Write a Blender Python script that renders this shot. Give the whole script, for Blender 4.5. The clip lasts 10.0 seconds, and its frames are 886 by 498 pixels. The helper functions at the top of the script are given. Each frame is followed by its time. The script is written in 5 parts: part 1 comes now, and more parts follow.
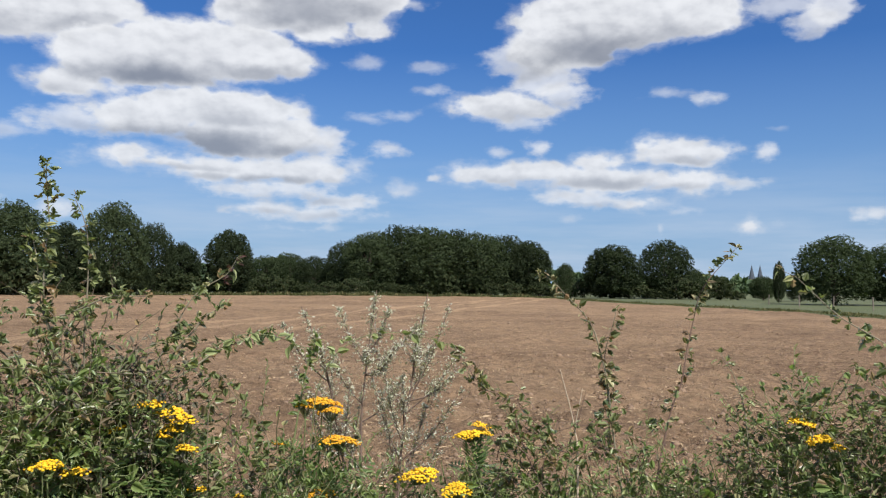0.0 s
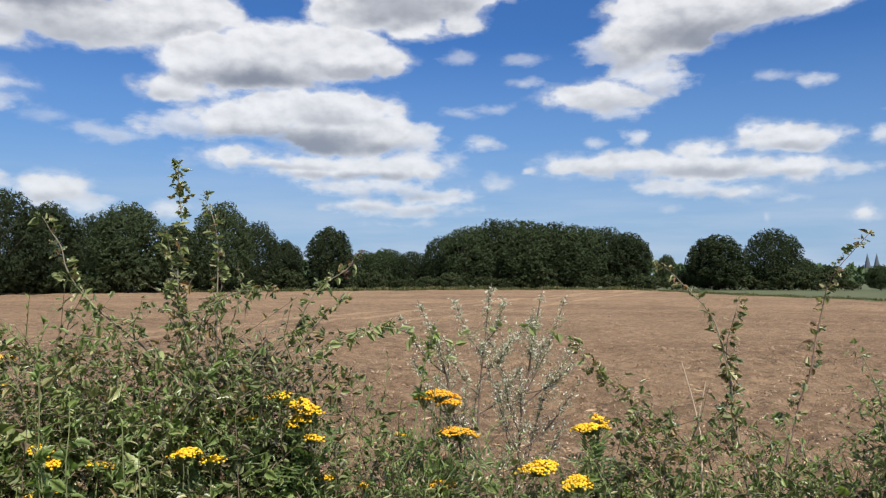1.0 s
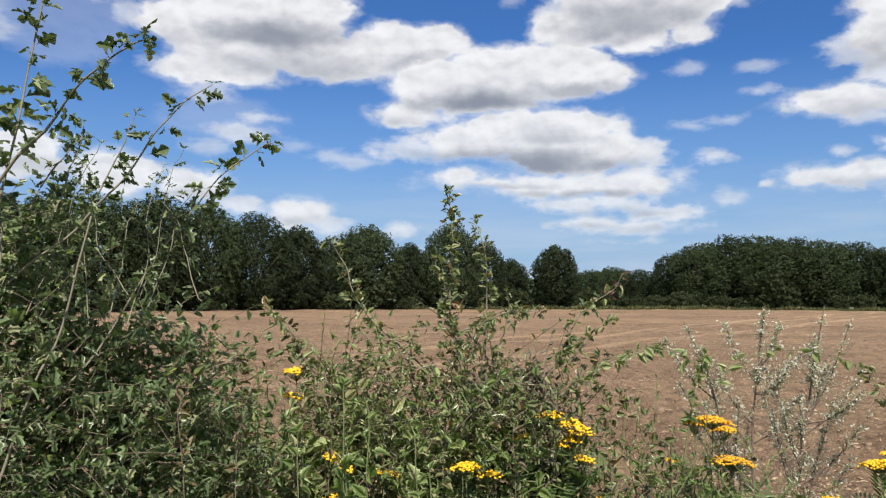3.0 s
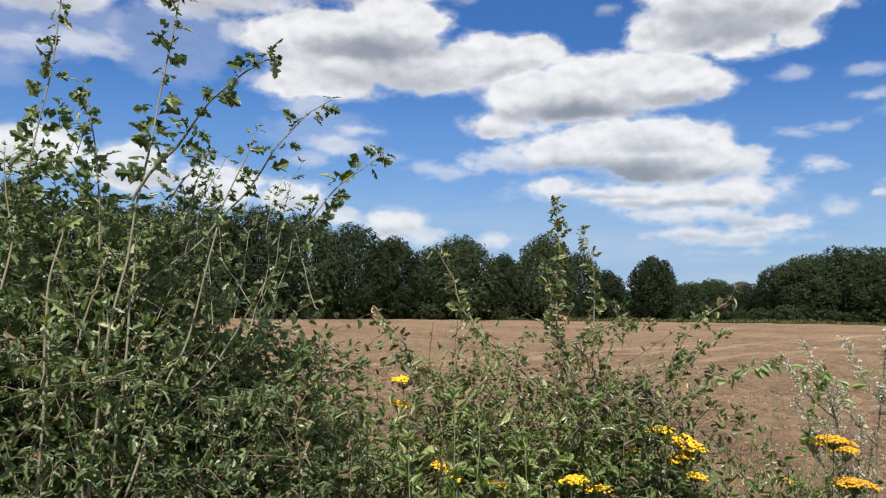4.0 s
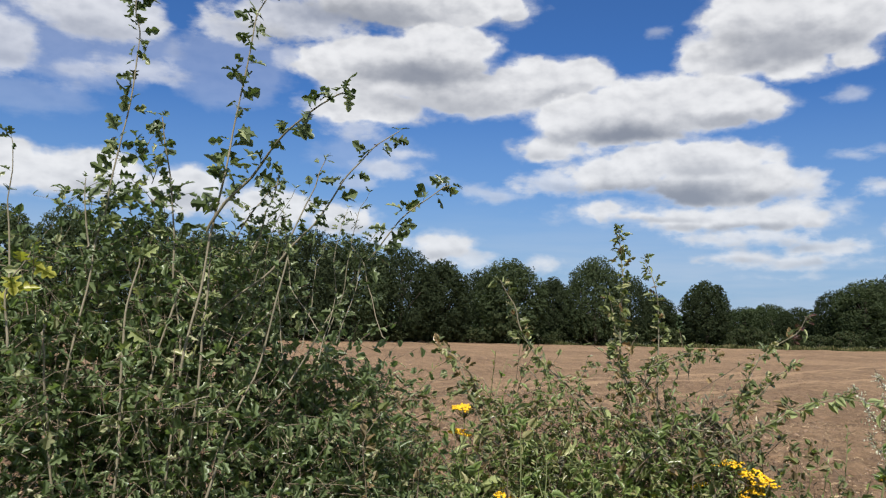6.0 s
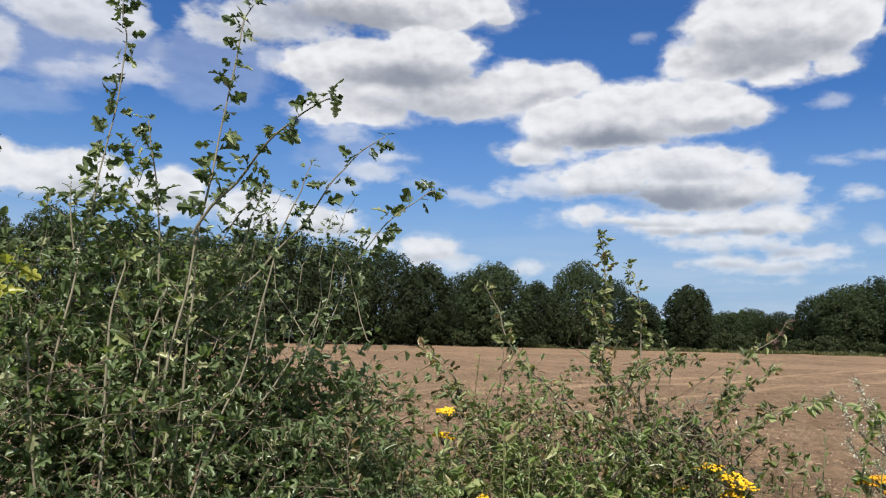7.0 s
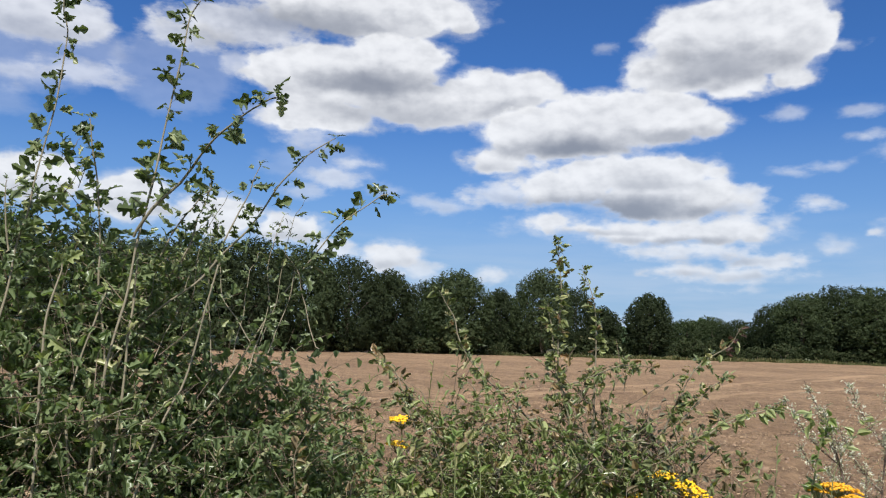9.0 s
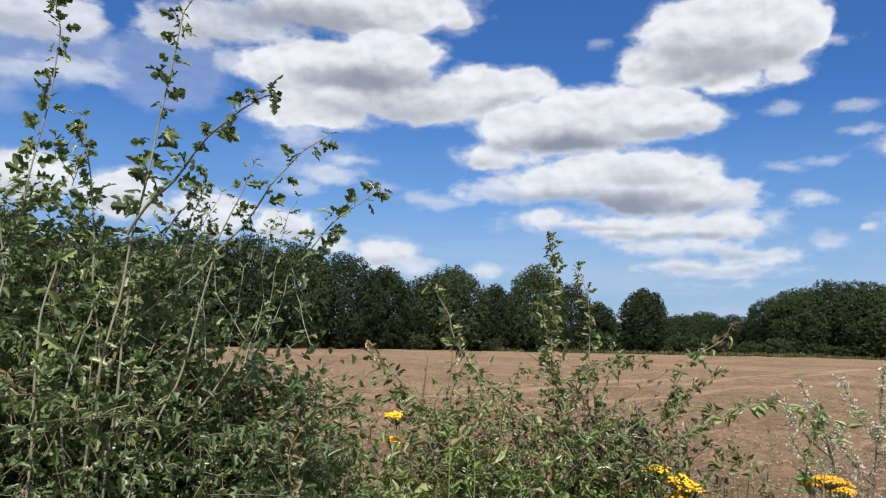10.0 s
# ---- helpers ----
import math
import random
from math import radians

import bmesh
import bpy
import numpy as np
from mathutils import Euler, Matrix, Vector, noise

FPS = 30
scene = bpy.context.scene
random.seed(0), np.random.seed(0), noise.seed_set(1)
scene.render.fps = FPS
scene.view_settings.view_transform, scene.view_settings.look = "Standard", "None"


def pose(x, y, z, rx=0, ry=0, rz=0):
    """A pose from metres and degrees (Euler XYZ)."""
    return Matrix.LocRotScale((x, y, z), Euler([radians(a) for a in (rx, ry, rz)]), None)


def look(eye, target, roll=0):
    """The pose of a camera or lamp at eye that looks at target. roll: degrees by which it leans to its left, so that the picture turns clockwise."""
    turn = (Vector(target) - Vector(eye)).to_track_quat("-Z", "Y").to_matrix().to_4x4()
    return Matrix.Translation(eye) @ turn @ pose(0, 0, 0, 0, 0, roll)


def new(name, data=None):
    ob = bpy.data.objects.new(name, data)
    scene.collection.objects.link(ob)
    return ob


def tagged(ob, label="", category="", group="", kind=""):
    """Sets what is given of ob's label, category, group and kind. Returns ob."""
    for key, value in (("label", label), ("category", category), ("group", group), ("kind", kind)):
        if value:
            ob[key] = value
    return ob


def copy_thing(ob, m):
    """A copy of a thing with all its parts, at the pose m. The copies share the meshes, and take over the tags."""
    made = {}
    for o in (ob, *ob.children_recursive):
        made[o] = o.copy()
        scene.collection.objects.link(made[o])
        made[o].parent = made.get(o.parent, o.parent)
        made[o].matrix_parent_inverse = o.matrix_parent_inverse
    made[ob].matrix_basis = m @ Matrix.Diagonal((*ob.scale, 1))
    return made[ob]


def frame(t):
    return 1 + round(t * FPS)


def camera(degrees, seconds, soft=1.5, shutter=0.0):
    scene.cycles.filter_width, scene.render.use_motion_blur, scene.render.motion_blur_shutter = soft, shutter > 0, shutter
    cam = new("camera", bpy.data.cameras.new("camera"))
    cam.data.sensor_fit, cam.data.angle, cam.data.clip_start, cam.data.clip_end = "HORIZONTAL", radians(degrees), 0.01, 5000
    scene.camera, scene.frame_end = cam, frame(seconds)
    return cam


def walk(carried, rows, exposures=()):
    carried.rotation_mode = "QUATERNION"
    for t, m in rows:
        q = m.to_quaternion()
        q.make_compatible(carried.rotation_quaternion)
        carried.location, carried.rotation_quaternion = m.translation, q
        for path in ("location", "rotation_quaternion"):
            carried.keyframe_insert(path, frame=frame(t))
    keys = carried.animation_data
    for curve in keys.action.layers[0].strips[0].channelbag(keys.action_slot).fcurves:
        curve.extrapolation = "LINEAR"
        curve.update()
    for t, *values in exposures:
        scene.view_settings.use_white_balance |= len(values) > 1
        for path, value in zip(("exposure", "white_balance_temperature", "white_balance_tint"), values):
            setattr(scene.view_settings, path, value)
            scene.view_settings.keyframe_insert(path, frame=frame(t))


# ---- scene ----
cam = camera(56.5, 10.0, soft=1.22)
PATH = [
    (0, (0.067, -0.203, 1.634), (0.065, 1.795, 1.724), 0.7),
    (0.5, (0.041, -0.208, 1.63), (-0.067, 1.787, 1.709), 0.1),
    (1, (0.015, -0.212, 1.63), (-0.22, 1.772, 1.704), 0.0),
    (1.5, (-0.013, -0.221, 1.629), (-0.373, 1.745, 1.702), 0.0),
    (2, (-0.042, -0.221, 1.629), (-0.536, 1.715, 1.713), 0.4),
    (2.5, (-0.065, -0.238, 1.631), (-0.687, 1.661, 1.73), 0.4),
    (3, (-0.088, -0.253, 1.636), (-0.845, 1.595, 1.753), 0.3),
    (4.5, (-0.131, -0.281, 1.636), (-1.158, 1.429, 1.785), 1.3),
    (5, (-0.147, -0.267, 1.635), (-1.211, 1.418, 1.796), 1.4),
    (5.5, (-0.147, -0.282, 1.643), (-1.217, 1.398, 1.826), 1.3),
    (7, (-0.139, -0.311, 1.65), (-1.168, 1.392, 1.852), 1.6),
    (7.5, (-0.136, -0.294, 1.649), (-1.148, 1.419, 1.856), 1.6),
    (8, (-0.132, -0.274, 1.647), (-1.125, 1.45, 1.859), 1.6),
    (8.5, (-0.13, -0.288, 1.65), (-1.104, 1.445, 1.867), 1.7),
    (9, (-0.134, -0.271, 1.649), (-1.086, 1.474, 1.871), 1.7),
    (9.5, (-0.124, -0.299, 1.652), (-1.063, 1.454, 1.869), 1.7),
    (10, (-0.128, -0.276, 1.649), (-1.069, 1.475, 1.862), 1.4),
]
EXPOSURES = [(0, 0.33, 6350, 10), (1, 0.35, 6420, 10), (2.5, 0.41, 6500, 10), (4.5, 0.41, 6500, 10), (5.5, 0.31, 6500, 10), (7, 0.36, 6480, 10), (8, 0.40, 6420, 10), (10, 0.39, 6350, 10)]
walk(cam, [(t, look(eye, target, roll)) for t, eye, target, roll in PATH], EXPOSURES)

# ---- world, sun, exposure ----
SUN_EL, SUN_AZ = 50.0, 150.0   # height and compass bearing (0 is straight ahead, clockwise), degrees

# heaps of cloud, bank by bank: bearing, height, half width, half height in degrees, thickness
BANK_BRIGHT = [
    (-17.1, 15.21, 6.35, 2.18, 1), (-22.2, 14.51, 4.35, 1.91, 1), (-11.5, 14.91, 2.76, 1.25, 1), (-24.6, 12.56, 2.98, 1.01, 1), (-19.8, 13.47, 5.47, 0.92, 1), (-13.3, 16.02, 2.25, 1.33, 1),
]
BANK_UPPER = [
    (-33.5, 16.8, 5.5, 1.4, 1), (-38.0, 16.5, 3.6, 1.3, 1),
    (-35.6, 18.09, 6.74, 2.09, 1), (-32.4, 19.39, 4.03, 1.67, 1), (-25.1, 17.16, 4.41, 1.66, 1), (-29.9, 16.1, 6.41, 1.52, 1), (-37.8, 15.11, 4.69, 1.36, 1), (-40.7, 17.88, 2.32, 1.47, 1),
    (-38.5, 13.54, 2.33, 0.76, 0.5), (-22.7, 17.36, 2.4, 1.36, 1),
]
BANK_TOP = [
    (-34.6, 22.39, 8.42, 2.09, 1), (-43.2, 20.54, 5.7, 1.6, 0.85), (-46.9, 19.55, 3.29, 1.13, 0.75), (-27.6, 21.77, 1.63, 1.17, 1), (-43.4, 18.16, 1.51, 1.02, 0.5),
]
BANK_CORNER = [
    (-55.9, 19.46, 4.81, 2.04, 0.8), (-53.0, 16.2, 3.34, 0.9, 0.5), (-56.6, 15.79, 2.2, 0.74, 0.4), (-62.4, 16.81, 3.64, 2.2, 0.7),
    (-57.0, 17.6, 7.0, 3.4, 0.12), (-47.5, 17.0, 4.5, 3.0, 0.08), (-60.0, 13.8, 5.0, 1.4, 0.06),
]
BANK_HEAP = [
    (-6.4, 18.7, 2.8, 1.4, 1), (-9.5, 18.6, 4.0, 1.3, 1),
    (-9.6, 20.47, 5.46, 2.45, 1), (-4.7, 19.98, 2.38, 2.04, 1), (-12.6, 18.18, 3.55, 1.67, 1), (-5.4, 17.46, 1.54, 0.84, 1), (-7.1, 21.61, 4.24, 1.71, 1), (-8.9, 17.3, 2.8, 1.2, 1),
    (-13.7, 18.96, 2.27, 1.09, 0.7),
]
BANK_LAYERS = [
    (-15.2, 11.58, 5.66, 1.52, 1), (-20.2, 10.86, 4.28, 1.35, 1), (-13.3, 10.04, 5.55, 1.7, 1), (-24.5, 10.23, 3.17, 0.97, 0.7), (-28.5, 9.48, 2.98, 0.63, 0.5), (-9.3, 9.76, 2.84, 1.29, 0.8),
    (-6.6, 8.58, 1.37, 0.44, 0.5), (-19.4, 11.82, 2.33, 0.77, 1),
]
BANK_LOW = [
    (-20.9, 8.41, 2.73, 0.54, 1), (-14.4, 7.7, 5.95, 0.76, 1), (-9.7, 7.81, 3.55, 0.82, 1), (-18.6, 7.96, 4.61, 0.46, 1), (-11.9, 6.44, 4.71, 0.65, 0.85), (-7.3, 5.79, 3.26, 0.66, 0.89),
    (-12.2, 5.2, 2.54, 0.49, 0.85), (-8.7, 4.83, 4.53, 0.55, 0.85), (-9.7, 3.87, 2.47, 0.22, 0.5), (-14.4, 6.63, 3.34, 0.53, 0.4),
]
BANK_LEFT = [
    (-55.4, 9.36, 3.16, 1.46, 1), (-49.7, 8.87, 3.11, 1.53, 1), (-44.3, 7.99, 2.94, 1.32, 1), (-39.4, 7.34, 2.67, 1.0, 1), (-35.8, 6.15, 1.94, 0.78, 0.8), (-32.3, 5.7, 2.36, 0.94, 1),
    (-25.1, 4.6, 1.7, 0.6, 0.8), (-29.9, 4.8, 1.97, 0.63, 0.7), (-60.9, 9.53, 3.13, 1.48, 1), (-58.2, 9.3, 2.6, 1.2, 1),
]
SCRAPS_MIDDLE = [
    (-36.6, 11.09, 2.54, 0.77, 0.6), (-34.9, 12.03, 1.42, 0.42, 0.6), (-38.4, 10.1, 2.12, 0.69, 0.4), (-32.5, 10.2, 1.98, 0.62, 0.25), (-3.9, 9.46, 1.38, 0.53, 0.75), (-2.8, 6.8, 1.03, 0.64, 0.4),
    (-0.7, 7.44, 0.56, 0.31, 0.5), (-5.5, 11.51, 1.69, 0.43, 0.4), (-3.2, 11.77, 1.63, 0.35, 0.4), (-0.9, 13.31, 1.42, 0.48, 0.5), (-5.6, 15.19, 1.2, 0.64, 0.4), (-1.1, 14.98, 1.43, 0.51, 0.4),
    (-17.4, 20.04, 0.78, 0.47, 0.3), (-37.5, 11.8, 4.5, 1.8, 0.06),
]
BANK_RIGHT = [
    (11.4, 17.92, 7.23, 2.22, 1), (8.3, 16.41, 4.27, 2.02, 1), (17.0, 17.92, 3.64, 1.57, 1), (5.6, 15.43, 3.14, 1.49, 0.7), (4.0, 12.43, 4.33, 1.06, 0.9), (8.3, 13.14, 2.4, 0.98, 0.8),
    (5.2, 11.4, 1.96, 0.69, 0.6), (6.7, 14.22, 2.74, 1.35, 0.8), (24.3, 16.71, 1.82, 1.15, 0.7), (22.6, 17.91, 2.37, 0.94, 0.6), (25.3, 17.43, 1.63, 1.33, 0.8), (-2.2, 19.07, 1.39, 0.5, 0.5),
]
BANK_RIGHT_LOW = [
    (15.5, 9.04, 2.93, 0.9, 1), (18.0, 8.84, 1.61, 0.59, 1), (13.7, 9.54, 1.04, 0.6, 1), (21.2, 8.97, 0.86, 0.54, 0.8), (3.3, 7.81, 3.34, 0.78, 0.9), (6.8, 7.93, 4.27, 0.77, 1),
    (10.6, 8.55, 2.1, 0.61, 1), (10.6, 7.4, 4.94, 0.92, 1), (15.9, 7.31, 3.28, 0.68, 1), (17.3, 7.12, 1.8, 0.67, 1), (20.2, 6.89, 1.11, 0.4, 0.7), (6.2, 9.59, 0.98, 0.62, 0.8),
    (4.0, 9.29, 1.18, 0.35, 0.6), (10.3, 5.98, 3.81, 0.54, 0.8), (13.3, 5.88, 1.79, 0.38, 1), (7.6, 6.26, 2.32, 0.47, 0.6),
]
SCRAPS_RIGHT = [
    (16.4, 5.23, 1.01, 0.3, 0.5), (20.1, 4.21, 0.59, 0.41, 0.9), (22.2, 4.32, 1.18, 0.25, 0.25), (27.7, 4.66, 1.08, 0.52, 0.8), (14.8, 4.04, 0.33, 0.34, 0.4), (8.7, 4.71, 1.08, 0.27, 0.3),
    (18.1, 12.5, 1.22, 0.51, 0.7), (15.1, 13.02, 1.85, 0.4, 0.4), (22.2, 10.35, 0.61, 0.25, 0.25), (-3.2, 6.49, 0.71, 0.35, 0.4), (-0.9, 7.31, 0.32, 0.23, 0.5),
]
# their grey undersides: the same, and how grey
BASES_BRIGHT = [(-19.8, 13.35, 5.5, 0.95, 0.95), (-13.0, 13.95, 4.1, 0.65, 0.6), (-24.6, 12.1, 2.6, 0.5, 0.3)]
BASES_UPPER = [(-34.0, 17.3, 5.6, 1.15, 0.85), (-32.3, 15.3, 8.0, 1.3, 0.5), (-23.8, 15.9, 3.6, 0.85, 0.6), (-40.5, 16.6, 2.4, 0.6, 0.4)]
BASES_TOP = [(-38.1, 20.9, 8.3, 1.25, 0.75), (-45.0, 19.3, 4.5, 0.9, 0.5), (-28.0, 20.9, 1.8, 0.5, 0.4)]
BASES_CORNER = [(-56.1, 18.1, 4.2, 1.1, 0.5), (-62.0, 16.0, 4.0, 1.0, 0.5)]
BASES_HEAP = [(-9.3, 18.1, 5.1, 1.5, 0.7), (-12.6, 19.3, 2.7, 1.0, 0.35), (-5.4, 18.6, 2.0, 0.8, 0.4), (-12.4, 17.2, 2.8, 0.6, 0.4)]
BASES_LAYERS = [(-15.6, 9.15, 6.0, 1.2, 0.95), (-14.8, 10.9, 3.4, 0.55, 0.5), (-20.6, 9.7, 3.1, 0.75, 0.6), (-10.1, 8.95, 2.5, 0.6, 0.55), (-24.6, 9.7, 2.6, 0.4, 0.3)]
BASES_LOW = [(-12.6, 7.1, 5.5, 0.33, 0.65), (-18.5, 7.65, 4.0, 0.25, 0.4), (-9.7, 5.8, 3.2, 0.45, 0.55), (-8.0, 4.6, 3.1, 0.33, 0.5), (-12.2, 4.85, 2.2, 0.25, 0.4)]
BASES_LEFT = [(-39.0, 6.7, 3.1, 0.46, 0.45), (-49.3, 8.0, 3.1, 0.75, 0.45), (-55.4, 8.4, 3.1, 0.7, 0.45), (-32.3, 5.2, 2.3, 0.4, 0.4)]
BASES_RIGHT = [(10.6, 15.7, 5.4, 1.45, 0.85), (5.2, 14.6, 3.2, 0.9, 0.5), (15.5, 16.7, 3.0, 0.8, 0.45), (4.4, 11.8, 3.5, 0.55, 0.45), (24.3, 16.0, 2.0, 0.5, 0.4), (8.3, 12.6, 2.2, 0.5, 0.4)]
BASES_RIGHT_LOW = [(10.6, 7.0, 4.6, 0.5, 0.6), (4.5, 7.3, 3.5, 0.45, 0.45), (10.7, 5.45, 3.4, 0.28, 0.6), (16.2, 8.5, 2.9, 0.36, 0.5), (16.4, 6.85, 2.6, 0.3, 0.4)]


def link(tree, a, b):
    tree.links.new(a, b)


def mnode(tree, op, a, b=None, c=None, clamp=False):
    n = tree.nodes.new("ShaderNodeMath")
    n.operation, n.use_clamp = op, clamp
    for i, v in enumerate((a, b, c)):
        if v is None:
            continue
        if isinstance(v, (int, float)):
            n.inputs[i].default_value = v
        else:
            link(tree, v, n.inputs[i])
    return n.outputs[0]


def vnode(tree, op, a, b=None, c=None, scale=None):
    n = tree.nodes.new("ShaderNodeVectorMath")
    n.operation = op
    for i, v in enumerate((a, b, c)):
        if v is None:
            continue
        if isinstance(v, (tuple, list)):
            n.inputs[i].default_value = v
        else:
            link(tree, v, n.inputs[i])
    if scale is not None:
        n.inputs["Scale"].default_value = scale
    return n.outputs["Value"] if op in ("DOT_PRODUCT", "LENGTH") else n.outputs["Vector"]


def noise_node(tree, vec, scale, detail=4.0, rough=0.5, color=False):
    n = tree.nodes.new("ShaderNodeTexNoise")
    n.inputs["Scale"].default_value, n.inputs["Detail"].default_value, n.inputs["Roughness"].default_value = scale, detail, rough
    if vec is not None:
        link(tree, vec, n.inputs["Vector"])
    return n.outputs["Color" if color else "Fac"]


def mixc(tree, fac, a, b, blend="MIX"):
    n = tree.nodes.new("ShaderNodeMix")
    n.data_type, n.blend_type = "RGBA", blend
    for i, v in ((0, fac), (6, a), (7, b)):
        if isinstance(v, (int, float)):
            n.inputs[i].default_value = v
        elif isinstance(v, (tuple, list)):
            n.inputs[i].default_value = (*v, 1.0)[:4]
        else:
            link(tree, v, n.inputs[i])
    return n.outputs[2]


def span(tree, v, a, b, lo=0.0, hi=1.0, smooth=True):
    n = tree.nodes.new("ShaderNodeMapRange")
    n.interpolation_type = "SMOOTHSTEP" if smooth else "LINEAR"
    link(tree, v, n.inputs[0])
    for i, x in enumerate((a, b, lo, hi)):
        n.inputs[i + 1].default_value = x
    return n.outputs[0]


def billows(g, place, fine=7.0):
    """Rounded heads of cloud and their finer fraying, in degrees, about -0.5 to 0.5."""
    warp = vnode(g, "SUBTRACT", noise_node(g, place, 0.6, 3.0, 0.5, color=True), (0.5, 0.5, 0.5))
    warped = vnode(g, "ADD", vnode(g, "MULTIPLY", place, (0.75, 1.0, 1.0)), vnode(g, "MULTIPLY", warp, (1.2, 0.8, 0.0)))
    heap = g.nodes.new("ShaderNodeTexVoronoi")
    heap.feature, heap.normalize = "SMOOTH_F1", True
    heap.inputs["Scale"].default_value, heap.inputs["Detail"].default_value, heap.inputs["Roughness"].default_value, heap.inputs["Smoothness"].default_value = 0.75, 2.0, 0.5, 0.6
    link(g, warped, heap.inputs["Vector"])
    fray = noise_node(g, vnode(g, "MULTIPLY", place, (0.6, 1.0, 1.0)), 0.9, fine, 0.5)
    return mnode(g, "ADD", mnode(g, "MULTIPLY_ADD", heap.outputs["Distance"], -0.75, 0.28), mnode(g, "MULTIPLY_ADD", fray, 1.1, -0.55))


def cloud_group():
    """For a bearing and height (degrees): how much cloud covers it, and how far it lies in its cloud's own shade."""
    g = bpy.data.node_groups.new("cloud_cover", "ShaderNodeTree")
    g.interface.new_socket("Place", in_out="INPUT", socket_type="NodeSocketVector")
    g.interface.new_socket("Cover", in_out="OUTPUT", socket_type="NodeSocketFloat")
    g.interface.new_socket("Shade", in_out="OUTPUT", socket_type="NodeSocketFloat")
    gi, go = g.nodes.new("NodeGroupInput"), g.nodes.new("NodeGroupOutput")
    place = gi.outputs[0]
    puffs = billows(g, place)
    relief = mnode(g, "SUBTRACT", billows(g, vnode(g, "ADD", place, (0.25, 0.5, 0.0)), 3.0), billows(g, place, 3.0))
    bend = vnode(g, "SUBTRACT", noise_node(g, place, 0.35, 4.0, 0.55, color=True), (0.5, 0.5, 0.5))
    bent = vnode(g, "ADD", place, vnode(g, "MULTIPLY", bend, (2.4, 0.9, 0.0)))
    ragged = mnode(g, "ADD", puffs, noise_node(g, vnode(g, "MULTIPLY", place, (0.45, 1.0, 1.0)), 1.5, 6.0, 0.6))

    def inside(az, el, w, h, flat_foot=1.0):
        """One at a heap's centre, nought at its rim."""
        q = vnode(g, "MULTIPLY_ADD", bent, (1 / w, 1 / h, 0.0), (-az / w, -el / h, 0.0))
        if flat_foot != 1.0:
            sep = g.nodes.new("ShaderNodeSeparateXYZ")
            link(g, q, sep.inputs[0])
            comb = g.nodes.new("ShaderNodeCombineXYZ")
            link(g, sep.outputs[0], comb.inputs[0])
            link(g, mnode(g, "MAXIMUM", sep.outputs[1], mnode(g, "MULTIPLY", sep.outputs[1], -flat_foot)), comb.inputs[1])
            q = comb.outputs[0]
        return mnode(g, "SUBTRACT", 1.0, vnode(g, "LENGTH", q))

    clear, shade = None, None
    fringe = mnode(g, "MULTIPLY_ADD", ragged, 0.9, -0.42)
    hollow = span(g, relief, -0.55, 0.3, 0.66, 1.0)
    # the lower banks stand in front of the higher ones
    for heaps, bases in ((BANK_TOP, BASES_TOP), (BANK_CORNER, BASES_CORNER), (BANK_HEAP, BASES_HEAP), (BANK_UPPER, BASES_UPPER), (BANK_RIGHT, BASES_RIGHT), (BANK_BRIGHT, BASES_BRIGHT),
                         (BANK_LAYERS, BASES_LAYERS), (BANK_RIGHT_LOW, BASES_RIGHT_LOW), (BANK_LOW, BASES_LOW), (BANK_LEFT, BASES_LEFT), (SCRAPS_MIDDLE, []), (SCRAPS_RIGHT, [])):
        solid, thin = None, None
        for az, el, w, h, thick in heaps:
            rim = inside(az, el, w * CLOUD_WIDER, h * (CLOUD_TALLER if el > 10.0 else 1.12))
            if thick >= 0.9:
                rim = mnode(g, "MULTIPLY", rim, 1.2 * h)
                solid = rim if solid is None else mnode(g, "SMOOTH_MAX", solid, rim, 0.3)
            else:
                wisp = mnode(g, "MULTIPLY_ADD", rim, 0.8 * h + 0.25, fringe)
                off = mnode(g, "SUBTRACT", 1.0, span(g, wisp, -0.05, 0.85 - 0.25 * thick, 0.0, 0.12 + 0.8 * thick))
                thin = off if thin is None else mnode(g, "MULTIPLY", thin, off)
        lit = hollow
        for az, el, w, h, grey in bases:   # soft above, cut off below
            under = mnode(g, "MULTIPLY_ADD", puffs, 0.4, inside(az, el, w * 1.08, h * 1.3, 1.6))
            lit = mnode(g, "MULTIPLY", lit, mnode(g, "SUBTRACT", 1.0, span(g, under, -0.2, 0.9, 0.0, grey)))
        here = thin
        if solid is not None:
            depth = mnode(g, "MULTIPLY_ADD", puffs, 1.2, mnode(g, "SUBTRACT", solid, 0.08))
            cover = span(g, depth, -0.12, 0.42, 0.0, 0.97)
            cover = mnode(g, "MAXIMUM", cover, span(g, mnode(g, "ADD", solid, fringe), -0.3, 0.6, 0.0, 0.55))
            off = mnode(g, "SUBTRACT", 1.0, cover)
            here = off if thin is None else mnode(g, "MULTIPLY", off, thin)
            lit = mnode(g, "MULTIPLY", lit, span(g, depth, 0.3, 2.2, 1.0, 0.9))
        dark = mnode(g, "SUBTRACT", 1.0, lit)
        if clear is None:
            clear, shade = here, dark
        else:
            clear = mnode(g, "MULTIPLY", clear, here)
            shade = mnode(g, "MULTIPLY_ADD", mnode(g, "SUBTRACT", shade, dark), here, dark)
    # the same broken cloud over the rest of the sky
    side = g.nodes.new("ShaderNodeSeparateXYZ")
    link(g, place, side.inputs[0])
